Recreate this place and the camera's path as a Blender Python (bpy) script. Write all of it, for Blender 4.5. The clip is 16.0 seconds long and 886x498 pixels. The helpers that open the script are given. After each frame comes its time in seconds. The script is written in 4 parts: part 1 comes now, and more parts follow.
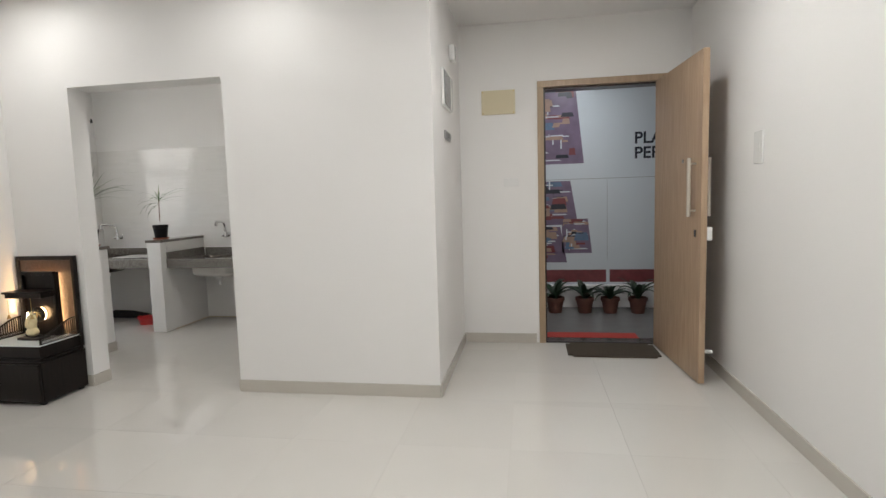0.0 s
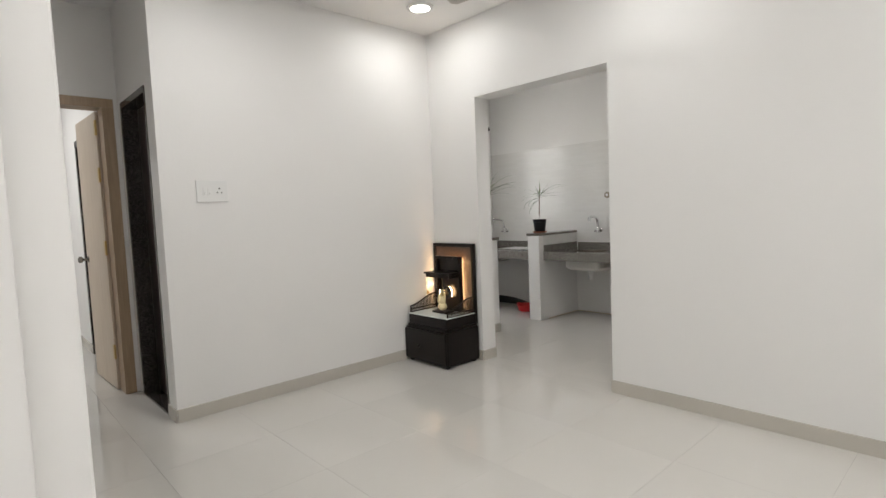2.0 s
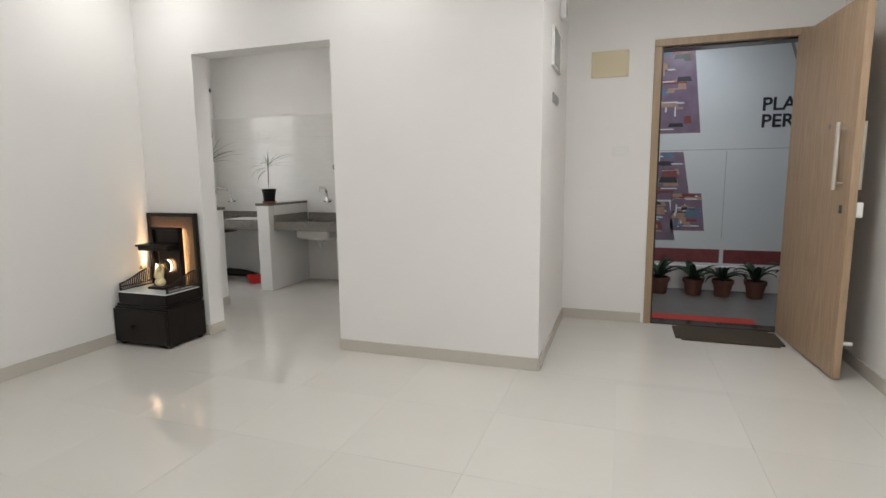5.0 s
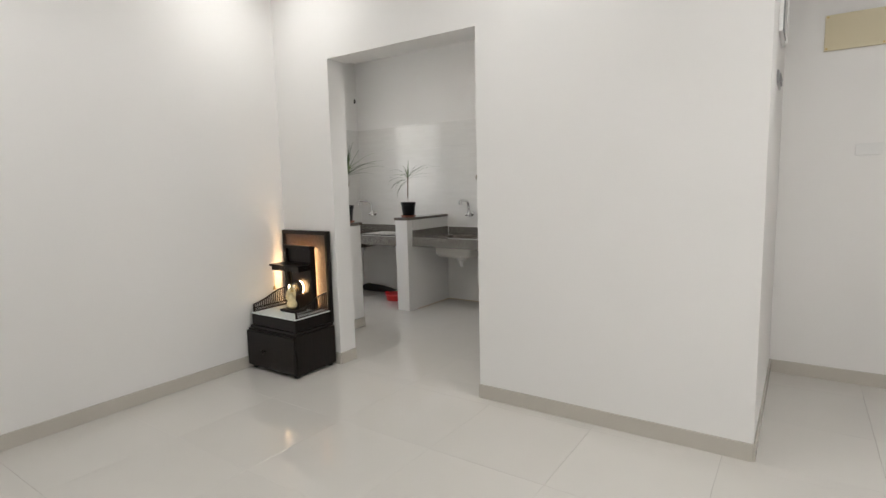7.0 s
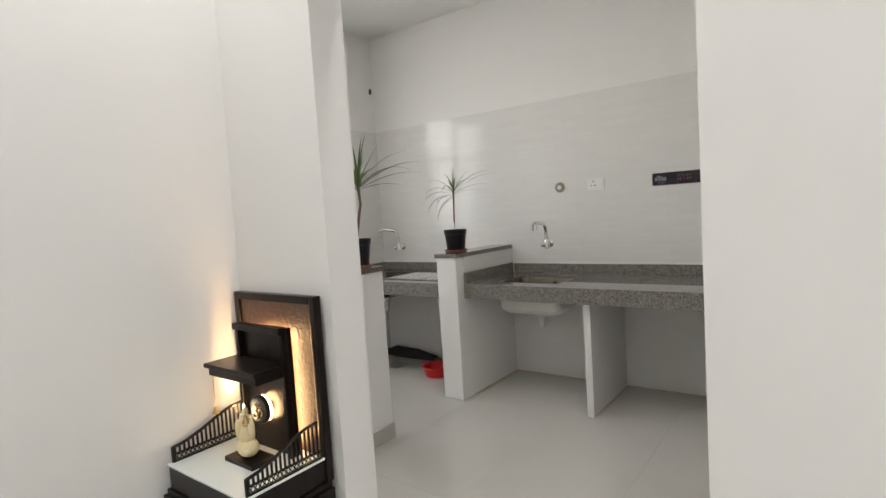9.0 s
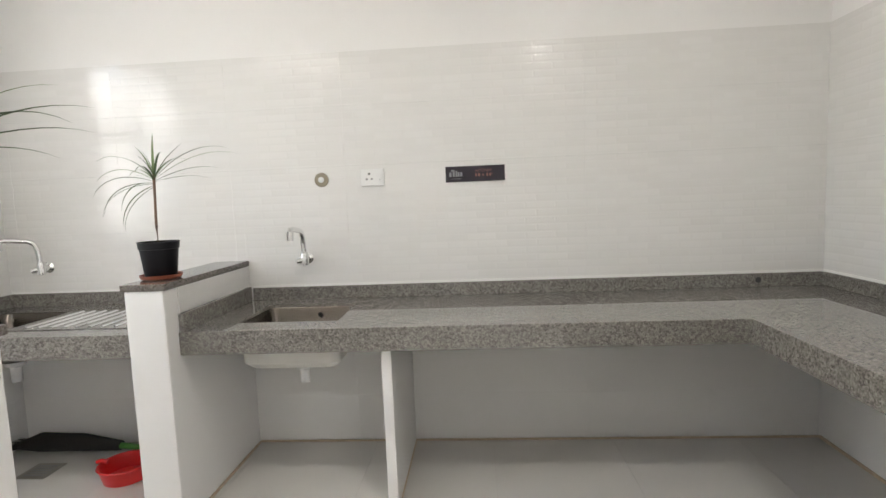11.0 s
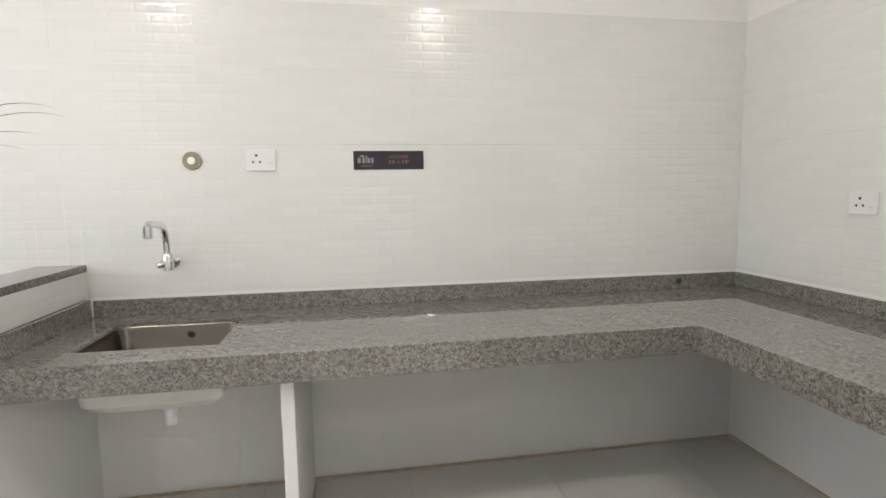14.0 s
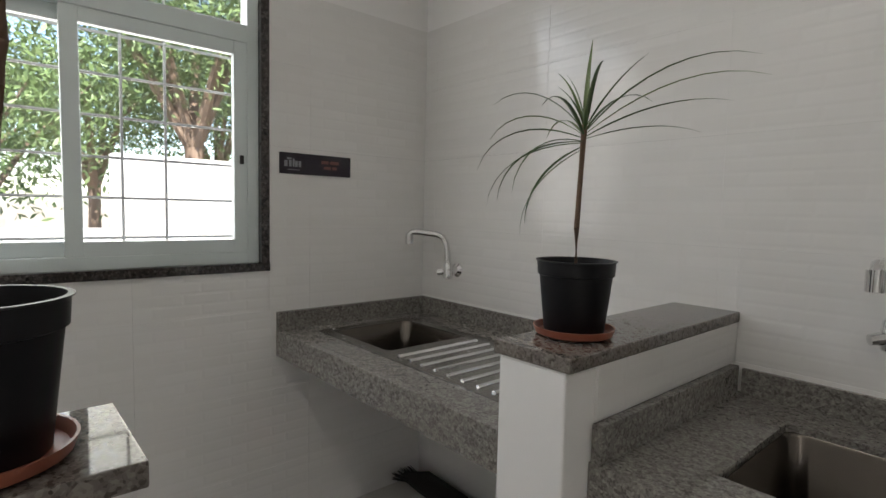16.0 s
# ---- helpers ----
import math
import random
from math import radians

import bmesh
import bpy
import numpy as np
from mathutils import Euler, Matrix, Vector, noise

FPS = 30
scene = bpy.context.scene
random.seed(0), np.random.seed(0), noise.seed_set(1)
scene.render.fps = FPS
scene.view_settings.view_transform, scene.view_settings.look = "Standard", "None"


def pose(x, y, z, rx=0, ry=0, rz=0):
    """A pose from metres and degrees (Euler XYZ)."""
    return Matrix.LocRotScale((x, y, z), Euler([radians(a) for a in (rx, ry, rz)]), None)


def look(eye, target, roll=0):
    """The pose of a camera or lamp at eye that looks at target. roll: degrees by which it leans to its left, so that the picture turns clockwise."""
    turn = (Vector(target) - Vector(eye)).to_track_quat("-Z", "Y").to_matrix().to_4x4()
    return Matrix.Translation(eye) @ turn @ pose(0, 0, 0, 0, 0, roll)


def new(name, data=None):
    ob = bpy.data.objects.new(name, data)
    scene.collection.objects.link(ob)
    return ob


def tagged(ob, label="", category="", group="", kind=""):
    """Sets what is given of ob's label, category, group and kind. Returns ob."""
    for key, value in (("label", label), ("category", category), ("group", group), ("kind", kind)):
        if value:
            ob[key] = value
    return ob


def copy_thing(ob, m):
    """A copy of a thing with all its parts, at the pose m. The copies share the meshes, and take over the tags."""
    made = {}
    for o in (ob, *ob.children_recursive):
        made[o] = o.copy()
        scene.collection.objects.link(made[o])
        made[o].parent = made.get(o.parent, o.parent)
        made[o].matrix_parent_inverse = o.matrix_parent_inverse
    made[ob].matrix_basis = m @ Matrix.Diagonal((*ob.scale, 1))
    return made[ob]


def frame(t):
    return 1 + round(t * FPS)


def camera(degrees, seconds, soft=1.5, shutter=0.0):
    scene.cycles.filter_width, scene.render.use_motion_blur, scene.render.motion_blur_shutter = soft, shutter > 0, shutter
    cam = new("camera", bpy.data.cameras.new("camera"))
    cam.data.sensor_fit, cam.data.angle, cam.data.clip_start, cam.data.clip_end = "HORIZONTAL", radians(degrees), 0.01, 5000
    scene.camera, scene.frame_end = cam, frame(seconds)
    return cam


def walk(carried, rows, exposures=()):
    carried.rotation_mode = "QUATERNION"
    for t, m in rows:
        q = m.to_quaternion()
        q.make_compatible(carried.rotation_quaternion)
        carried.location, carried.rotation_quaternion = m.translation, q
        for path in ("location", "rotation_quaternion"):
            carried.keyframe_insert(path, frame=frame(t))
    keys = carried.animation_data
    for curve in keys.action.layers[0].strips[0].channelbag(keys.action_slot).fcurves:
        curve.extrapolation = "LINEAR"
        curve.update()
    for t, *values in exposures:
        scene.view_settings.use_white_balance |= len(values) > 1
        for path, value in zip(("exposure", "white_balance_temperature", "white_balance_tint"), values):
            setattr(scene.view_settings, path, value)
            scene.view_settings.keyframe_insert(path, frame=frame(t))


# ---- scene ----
cam = camera(80.4, 16.0)
PATH = [
    (0, (3.809, -3.367, 1.330), (3.485, -1.402, 1.140), -1.66),
    (0.5, (3.731, -3.280, 1.273), (3.051, -1.407, 1.109), -1.80),
    (1, (3.643, -3.200, 1.308), (2.616, -1.491, 1.151), -2.33),
    (1.5, (3.594, -3.183, 1.268), (2.275, -1.686, 1.125), -2.62),
    (2, (3.575, -3.185, 1.274), (2.105, -1.836, 1.132), -2.40),
    (2.5, (3.546, -3.168, 1.265), (2.005, -1.902, 1.122), -1.95),
    (3, (3.524, -3.182, 1.250), (2.014, -1.878, 1.113), -1.67),
    (3.5, (3.530, -3.141, 1.242), (2.181, -1.672, 1.100), -1.43),
    (4, (3.568, -3.348, 1.211), (2.543, -1.637, 1.080), 0.00),
    (4.2, (3.612, -3.280, 1.270), (2.690, -1.510, 1.118), -0.20),
    (6.3, (3.724, -3.343, 1.261), (3.206, -1.456, 0.844), -0.07),
    (6.5, (3.614, -3.127, 1.274), (2.867, -1.299, 0.960), -1.74),
    (7, (3.341, -2.684, 1.298), (2.219, -1.046, 1.061), -1.37),
    (7.5, (3.068, -2.302, 1.300), (1.773, -0.785, 1.154), -2.22),
    (8, (2.775, -1.867, 1.254), (1.387, -0.431, 1.144), -3.34),
    (8.2, (2.628, -1.747, 1.256), (1.232, -0.320, 1.135), -3.61),
    (10.3, (1.297, -0.508, 1.265), (0.809, 1.423, 1.088), -3.07),
    (10.5, (1.280, -0.459, 1.277), (0.869, 1.489, 1.088), -2.96),
    (11, (1.208, -0.350, 1.266), (1.070, 1.636, 1.076), -2.32),
    (11.5, (1.168, -0.193, 1.248), (1.660, 1.735, 1.045), -1.60),
    (12, (1.095, -0.105, 1.246), (2.120, 1.600, 1.034), -3.29),
    (12.5, (1.069, -0.052, 1.248), (2.302, 1.509, 1.037), -2.70),
    (13, (1.072, -0.028, 1.246), (2.359, 1.478, 0.970), -2.50),
    (13.5, (1.062, 0.026, 1.250), (2.068, 1.726, 0.942), -2.44),
    (14, (1.035, 0.047, 1.246), (1.376, 2.008, 1.032), -0.88),
    (14.5, (0.940, 0.050, 1.275), (0.738, 2.029, 1.070), -0.10),
    (15, (0.917, 0.189, 1.254), (0.244, 2.062, 1.057), -0.48),
    (15.3, (0.820, 0.345, 1.232), (-0.096, 2.115, 1.050), 0.10),
    (15.5, (0.725, 0.496, 1.234), (-0.390, 2.150, 1.080), 1.31),
    (16, (0.519, 0.814, 1.234), (-0.987, 2.121, 1.087), 1.32),
]
EXPOSURES = [(0, 2.0), (7.0, 2.0), (8.2, 2.0), (10.3, 2.75), (10.8, 2.8), (11.5, 2.9), (13.0, 2.85), (14.0, 2.95), (14.5, 2.8), (15.0, 2.25), (15.5, 1.9), (16, 1.65)]
walk(cam, [(t, look(e, g, r)) for t, e, g, r in PATH], EXPOSURES)

# ---- world, daylight, lamps ----
world = bpy.data.worlds.new("world")
scene.world = world
world.use_nodes = True
wn = world.node_tree.nodes
sky = wn.new("ShaderNodeTexSky")
sky.sky_type = 'NISHITA'
sky.sun_disc = False
sky.sun_elevation, sky.sun_rotation = radians(46), radians(120)
wn["Background"].inputs[1].default_value = 0.15
world.node_tree.links.new(sky.outputs[0], wn["Background"].inputs[0])
sun = new("sun", bpy.data.lights.new("sun", 'SUN'))
sun.data.energy, sun.data.angle, sun.data.color = 5.0, radians(0.6), (1.0, 0.95, 0.88)
sun.matrix_world = look((0, 0, 12), (-10, 6, 0))

H = 2.84            # ceiling height
LAMP_W = 2.05


def disc_lamp(x, y, z, watts, size=0.15, color=(1.0, 0.99, 0.965)):
    d = bpy.data.lights.new("downlight_or_fill_lamp", 'AREA')
    d.shape, d.size, d.energy, d.color = 'DISK', size, watts, color
    ob = new("downlight_or_fill_lamp", d)
    ob.location = (x, y, z)
    return ob


LIVING_LAMPS = [(0.47, -0.47), (2.1, -0.55), (4.2, -0.4), (0.9, -2.0), (3.0, -2.2), (4.5, -2.2), (3.2, -4.6), (4.5, -4.6)]
KITCHEN_LAMPS = [(-0.25, 0.36), (1.73, 0.36)]
for lx, ly in LIVING_LAMPS:
    disc_lamp(lx, ly, H - 0.022, LAMP_W * (1.9 if lx > 4 else 0.5 if ly > -0.6 else 1.0))
# added lamp that brightens the lobby; no fitting is modelled here
disc_lamp(4.3, 2.3, 2.74, 2.3, 0.2, (0.93, 0.97, 1.0))
for lx, ly in KITCHEN_LAMPS:
    disc_lamp(lx, ly, H - 0.022, 1.5, 0.15, (1.0, 0.965, 0.91))
# added lamp that brightens the bedroom, whose own source is unseen
disc_lamp(-2.6, -3.6, H - 0.022, 10.0, 0.25)
# sky light in the kitchen window's opening
win_light = new("window_daylight", bpy.data.lights.new("window_daylight", 'AREA'))
win_light.data.shape, win_light.data.size, win_light.data.size_y, win_light.data.energy = 'RECTANGLE', 1.1, 1.2, 4.0
win_light.data.color = (1.0, 0.95, 0.88)
win_light.matrix_world = look((-1.50, 1.03, 1.65), (0, 1.06, 1.32))

# ---- materials ----


def mat(name, color, rough=0.5, metal=0.0, var=0.06, scale=6.0, bump=0.0, bscale=120.0, coat=0.0, emit=None, strength=0.0, rnd=0.0):
    """Painted or plain surface: colour that drifts at two scales, roughness that drifts with it, fine relief."""
    m = bpy.data.materials.new(name)
    m.use_nodes = True
    nt = m.node_tree
    n, l = nt.nodes, nt.links
    b = n["Principled BSDF"]
    tc = n.new("ShaderNodeTexCoord")
    n1 = n.new("ShaderNodeTexNoise")
    n1.inputs["Scale"].default_value, n1.inputs["Detail"].default_value = scale, 6
    l.new(tc.outputs["Object"], n1.inputs["Vector"])
    ramp = n.new("ShaderNodeMixRGB")
    c = Vector(color)
    ramp.inputs[1].default_value = (*(c * (1 - var)), 1)
    ramp.inputs[2].default_value = (*[min(1, v * (1 + var)) for v in c], 1)
    l.new(n1.outputs["Fac"], ramp.inputs[0])
    out = ramp.outputs[0]
    if rnd:
        oi = n.new("ShaderNodeObjectInfo")
        hs = n.new("ShaderNodeHueSaturation")
        mr = n.new("ShaderNodeMapRange")
        mr.inputs[3].default_value, mr.inputs[4].default_value = 1 - rnd, 1 + rnd
        l.new(oi.outputs["Random"], mr.inputs[0])
        l.new(mr.outputs[0], hs.inputs["Value"])
        l.new(out, hs.inputs["Color"])
        out = hs.outputs[0]
    l.new(out, b.inputs["Base Color"])
    rr = n.new("ShaderNodeMapRange")
    rr.inputs[3].default_value, rr.inputs[4].default_value = max(0.01, rough * 0.85), min(1, rough * 1.15)
    l.new(n1.outputs["Fac"], rr.inputs[0])
    l.new(rr.outputs[0], b.inputs["Roughness"])
    b.inputs["Metallic"].default_value = metal
    b.inputs["Coat Weight"].default_value = coat
    b.inputs["Coat Roughness"].default_value = 0.05
    if bump:
        n2 = n.new("ShaderNodeTexNoise")
        n2.inputs["Scale"].default_value, n2.inputs["Detail"].default_value = bscale, 4
        l.new(tc.outputs["Object"], n2.inputs["Vector"])
        bp = n.new("ShaderNodeBump")
        bp.inputs["Strength"].default_value, bp.inputs["Distance"].default_value = bump, 0.004
        l.new(n2.outputs["Fac"], bp.inputs["Height"])
        l.new(bp.outputs[0], b.inputs["Normal"])
    if emit:
        b.inputs["Emission Color"].default_value = (*emit, 1)
        b.inputs["Emission Strength"].default_value = strength
    return m


def granite(name, dark, mid, light, rough=0.12, cell=140.0, coarse=0.5):
    """Polished stone: crystals of uneven size in three tints over cloudy veining."""
    m = mat(name, mid, rough, var=0.1, scale=5)
    nt = m.node_tree
    n, l = nt.nodes, nt.links
    tc = n["Texture Coordinate"]
    cloud = n.new("ShaderNodeTexNoise")
    cloud.inputs["Scale"].default_value, cloud.inputs["Detail"].default_value = cell * 0.3, 6
    l.new(tc.outputs["Object"], cloud.inputs["Vector"])
    warp = n.new("ShaderNodeMixRGB")
    warp.blend_type = 'ADD'
    warp.inputs[0].default_value = 1.6 / cell
    l.new(tc.outputs["Object"], warp.inputs[1])
    l.new(cloud.outputs["Color"], warp.inputs[2])
    tints = []
    for sc in (cell * coarse, cell):
        v = n.new("ShaderNodeTexVoronoi")
        v.inputs["Scale"].default_value = sc
        l.new(warp.outputs[0], v.inputs["Vector"])
        sep = n.new("ShaderNodeSeparateColor")
        l.new(v.outputs["Color"], sep.inputs[0])
        tints.append(sep.outputs[0])
    mx = n.new("ShaderNodeMixRGB")
    mx.inputs[0].default_value = 0.5
    l.new(tints[0], mx.inputs[1])
    l.new(tints[1], mx.inputs[2])
    my = n.new("ShaderNodeMixRGB")
    my.inputs[0].default_value = 0.35
    l.new(mx.outputs[0], my.inputs[1])
    l.new(cloud.outputs["Fac"], my.inputs[2])
    r = n.new("ShaderNodeValToRGB")
    r.color_ramp.elements[0].position, r.color_ramp.elements[0].color = 0.30, (*dark, 1)
    r.color_ramp.elements[1].position, r.color_ramp.elements[1].color = 0.72, (*light, 1)
    for pos, col in ((0.42, mid), (0.56, [v * 1.2 for v in mid])):
        e = r.color_ramp.elements.new(pos)
        e.color = (*col, 1)
    l.new(my.outputs[0], r.inputs[0])
    l.new(r.outputs[0], n["Principled BSDF"].inputs["Base Color"])
    return m


def wood(name, a, b_, rough=0.45, stretch=(9, 9, 0.6), scale=6.0):
    m = mat(name, a, rough, bump=0.06, bscale=90)
    nt = m.node_tree
    n, l = nt.nodes, nt.links
    mp = n.new("ShaderNodeMapping")
    mp.inputs["Scale"].default_value = stretch
    l.new(n["Texture Coordinate"].outputs["Object"], mp.inputs[0])
    g = n.new("ShaderNodeTexNoise")
    g.inputs["Scale"].default_value, g.inputs["Detail"].default_value, g.inputs["Distortion"].default_value = scale, 9, 0.6
    l.new(mp.outputs[0], g.inputs["Vector"])
    r = n.new("ShaderNodeValToRGB")
    r.color_ramp.elements[0].position, r.color_ramp.elements[0].color = 0.3, (*a, 1)
    r.color_ramp.elements[1].position, r.color_ramp.elements[1].color = 0.7, (*b_, 1)
    l.new(g.outputs["Fac"], r.inputs[0])
    l.new(r.outputs[0], n["Principled BSDF"].inputs["Base Color"])
    return m


def relief_tile(name, axis):
    """Glossy wall tile with pressed courses of long thin bricks; axis: the wall's own horizontal axis."""
    m = mat(name, (0.70, 0.69, 0.66), 0.09, var=0.03, scale=3, rnd=0.015)
    nt = m.node_tree
    n, l = nt.nodes, nt.links
    sx = n.new("ShaderNodeSeparateXYZ")
    geo = n.new("ShaderNodeNewGeometry")
    l.new(geo.outputs["Position"], sx.inputs[0])
    cx = n.new("ShaderNodeCombineXYZ")
    l.new(sx.outputs[axis], cx.inputs[0])
    l.new(sx.outputs[2], cx.inputs[1])
    br = n.new("ShaderNodeTexBrick")
    br.offset = 0.37
    br.inputs["Color1"].default_value = (0.55, 0.55, 0.55, 1)
    br.inputs["Color2"].default_value = (1, 1, 1, 1)
    br.inputs["Mortar"].default_value = (0.72, 0.72, 0.72, 1)
    br.inputs["Scale"].default_value = 1.0
    br.inputs["Mortar Size"].default_value = 0.009
    br.inputs["Mortar Smooth"].default_value = 1.0
    br.inputs["Brick Width"].default_value = 0.15
    br.inputs["Row Height"].default_value = 0.0375
    l.new(cx.outputs[0], br.inputs["Vector"])
    hsv = n.new("ShaderNodeMixRGB")
    hsv.inputs[1].default_value = (0.695, 0.685, 0.664, 1)
    hsv.inputs[2].default_value = (0.765, 0.755, 0.738, 1)
    l.new(br.outputs["Color"], hsv.inputs[0])
    l.new(hsv.outputs[0], n["Principled BSDF"].inputs["Base Color"])
    bp = n.new("ShaderNodeBump")
    bp.inputs["Strength"].default_value, bp.inputs["Distance"].default_value = 0.32, 0.001
    bp.invert = True
    l.new(br.outputs["Fac"], bp.inputs["Height"])
    l.new(bp.outputs[0], n["Principled BSDF"].inputs["Normal"])
    return m


PAINT = mat("white_wall_paint", (0.80, 0.79, 0.778), 0.55, var=0.015, scale=1.5, bump=0.08, bscale=60)
CEIL = mat("ceiling_paint", (0.82, 0.81, 0.80), 0.7, var=0.015, scale=2, bump=0.06, bscale=60)
FLOOR = mat("cream_vitrified_tile", (0.60, 0.582, 0.548), 0.035, var=0.03, scale=2.5, rnd=0.02)
FLOOR.node_tree.nodes["Principled BSDF"].inputs["IOR"].default_value = 1.65
GROUT = mat("tile_grout", (0.45, 0.42, 0.38), 0.8, var=0.1, scale=30)
SKIRT = mat("skirting_tile", (0.52, 0.49, 0.44), 0.18, var=0.04, scale=5)
GRAN = granite("grey_speckled_granite", (0.10, 0.091, 0.081), (0.168, 0.157, 0.141), (0.285, 0.269, 0.246), 0.035, 250.0)
GRAN.node_tree.nodes["Principled BSDF"].inputs["IOR"].default_value = 1.72
GRAN_END = granite("green_grey_granite_back", (0.105, 0.102, 0.083), (0.168, 0.165, 0.139), (0.245, 0.24, 0.206), 0.35, 230.0)
GRAN_TOP = granite("brown_polished_granite", (0.07, 0.058, 0.05), (0.138, 0.121, 0.108), (0.225, 0.203, 0.182), 0.05, 260.0)
GRAN_DARK = granite("dark_brown_granite", (0.012, 0.010, 0.010), (0.035, 0.030, 0.028), (0.10, 0.09, 0.085), 0.15, 220)
DOOR = wood("oak_laminate", (0.36, 0.25, 0.16), (0.47, 0.34, 0.23), 0.42)
FRAMEW = wood("door_frame_laminate", (0.33, 0.235, 0.15), (0.42, 0.305, 0.20), 0.4)
BEDDOOR = wood("pale_laminate", (0.52, 0.43, 0.34), (0.60, 0.51, 0.41), 0.42)
BATHDOOR = wood("dark_brown_laminate", (0.020, 0.012, 0.010), (0.045, 0.028, 0.022), 0.3)
WENGE = wood("dark_wenge_wood", (0.004, 0.0025, 0.002), (0.012, 0.0075, 0.006), 0.3)
WENGE.node_tree.nodes["Principled BSDF"].inputs["Specular IOR Level"].default_value = 0.3
CARVED = mat("carved_brown_board", (0.09, 0.05, 0.033), 0.4, var=0.4, scale=60, bump=1.0, bscale=70)
STEEL = mat("brushed_steel", (0.29, 0.275, 0.255), 0.26, 1.0, var=0.05, scale=40)
SATIN = mat("satin_pale_steel", (0.62, 0.58, 0.52), 0.38, 0.8, var=0.04, scale=30)
# sink steel with the dimness inside the bowls put into its colour
BOWL = mat("shaded_steel_bowl", (0.13, 0.115, 0.10), 0.24, 1.0, var=0.08, scale=40)
CHROME = mat("chrome", (0.80, 0.80, 0.80), 0.08, 1.0, var=0.01)
WHITEPL = mat("white_plastic", (0.80, 0.80, 0.79), 0.25, var=0.01)
GREYPL = mat("grey_plastic", (0.25, 0.25, 0.25), 0.4)
DARKHOLE = mat("socket_hole", (0.02, 0.02, 0.02), 0.6)
PVC = mat("white_window_frame", (0.62, 0.68, 0.67), 0.35, var=0.03, scale=8)
BLACKPOT = mat("black_nursery_pot", (0.006, 0.006, 0.008), 0.4, var=0.2, scale=20)
BLACKPOT.node_tree.nodes["Principled BSDF"].inputs["Specular IOR Level"].default_value = 0.3
SAUCER = mat("terracotta_saucer", (0.28, 0.085, 0.05), 0.35, var=0.1, scale=20)
SOIL = mat("potting_soil", (0.035, 0.022, 0.015), 0.95, var=0.4, scale=60, bump=1.0, bscale=90)
LEAF = mat("dracaena_leaf", (0.055, 0.10, 0.03), 0.35, var=0.35, scale=14)
LEAF_PALE = mat("pale_edged_leaf", (0.13, 0.19, 0.06), 0.35, var=0.35, scale=14)
LEAF_DK = mat("dark_leaf", (0.016, 0.036, 0.016), 0.4, var=0.35, scale=20)
STEM = mat("ringed_stem", (0.16, 0.10, 0.065), 0.8, var=0.35, scale=45, bump=0.6, bscale=60)
RED = mat("red_plastic", (0.62, 0.02, 0.02), 0.3, var=0.05)
GREENPL = mat("green_plastic", (0.06, 0.22, 0.03), 0.35, var=0.1)
BRISTLE = mat("black_bristle", (0.012, 0.011, 0.010), 0.8, var=0.4, scale=80, bump=0.8, bscale=120)
SIGN = mat("dark_purple_sign", (0.016, 0.010, 0.019), 0.25, var=0.05)
SIGNW = mat("sign_white_print", (0.22, 0.22, 0.24), 0.5)
SIGNR = mat("sign_red_print", (0.16, 0.05, 0.04), 0.5)
MARBLE = mat("white_glass_top", (0.74, 0.80, 0.80), 0.05, var=0.03)
IDOL = mat("cream_resin", (0.78, 0.66, 0.40), 0.35, var=0.1, scale=40)
GOLD = mat("gold_paint", (0.75, 0.50, 0.20), 0.3, 0.9)
BRASS = mat("brass", (0.55, 0.40, 0.18), 0.3, 1.0)
LED = mat("warm_led_strip", (1, 0.8, 0.55), 0.5, emit=(1.0, 0.62, 0.30), strength=7.0)
LEDW = mat("lamp_diffuser", (0.9, 0.9, 0.9), 0.5, emit=(1.0, 0.96, 0.90), strength=4.0)
CREAMBOX = mat("cream_box_cover", (0.62, 0.55, 0.38), 0.4, var=0.03)
MATM = mat("brown_coir_mat", (0.055, 0.042, 0.028), 0.95, var=0.3, scale=70, bump=1.0, bscale=150)
POSTER = mat("pale_blue_poster", (0.62, 0.66, 0.70), 0.3, var=0.03, scale=2)
POSTER_P = mat("purple_print", (0.17, 0.12, 0.19), 0.35, var=0.35, scale=9)
POSTER_R = mat("maroon_print", (0.19, 0.045, 0.05), 0.35, var=0.4, scale=14)
POSTER_B = mat("blue_print", (0.10, 0.16, 0.26), 0.35, var=0.3, scale=12)
POSTER_T = mat("tan_print", (0.36, 0.24, 0.19), 0.35, var=0.3, scale=12)
INK = mat("black_print", (0.015, 0.018, 0.03), 0.4)
LOBBYF = mat("grey_lobby_tile", (0.22, 0.22, 0.22), 0.2, var=0.1, scale=6)
TERRA = mat("terracotta_pot_clay", (0.12, 0.045, 0.032), 0.7, var=0.15, scale=20)
PLASTER_OUT = mat("outdoor_white_wall", (0.86, 0.85, 0.83), 0.8, var=0.05, scale=2)
BARK = mat("tree_bark", (0.20, 0.14, 0.10), 0.9, var=0.3, scale=12, bump=0.8, bscale=20)
FOLIAGE = mat("tree_foliage", (0.12, 0.18, 0.06), 0.55, var=0.5, scale=2.5)
EARTH = mat("dry_ground", (0.30, 0.25, 0.19), 0.95, var=0.2, scale=1)
GRIME = mat("old_grout_edge", (0.52, 0.42, 0.31), 0.9, var=0.3, scale=30)
TILE_N = relief_tile("embossed_wall_tile_a", 0)
TILE_E = relief_tile("embossed_wall_tile_b", 1)
PLASTER = mat("under_counter_tile", (0.80, 0.79, 0.77), 0.3, var=0.02, scale=2)

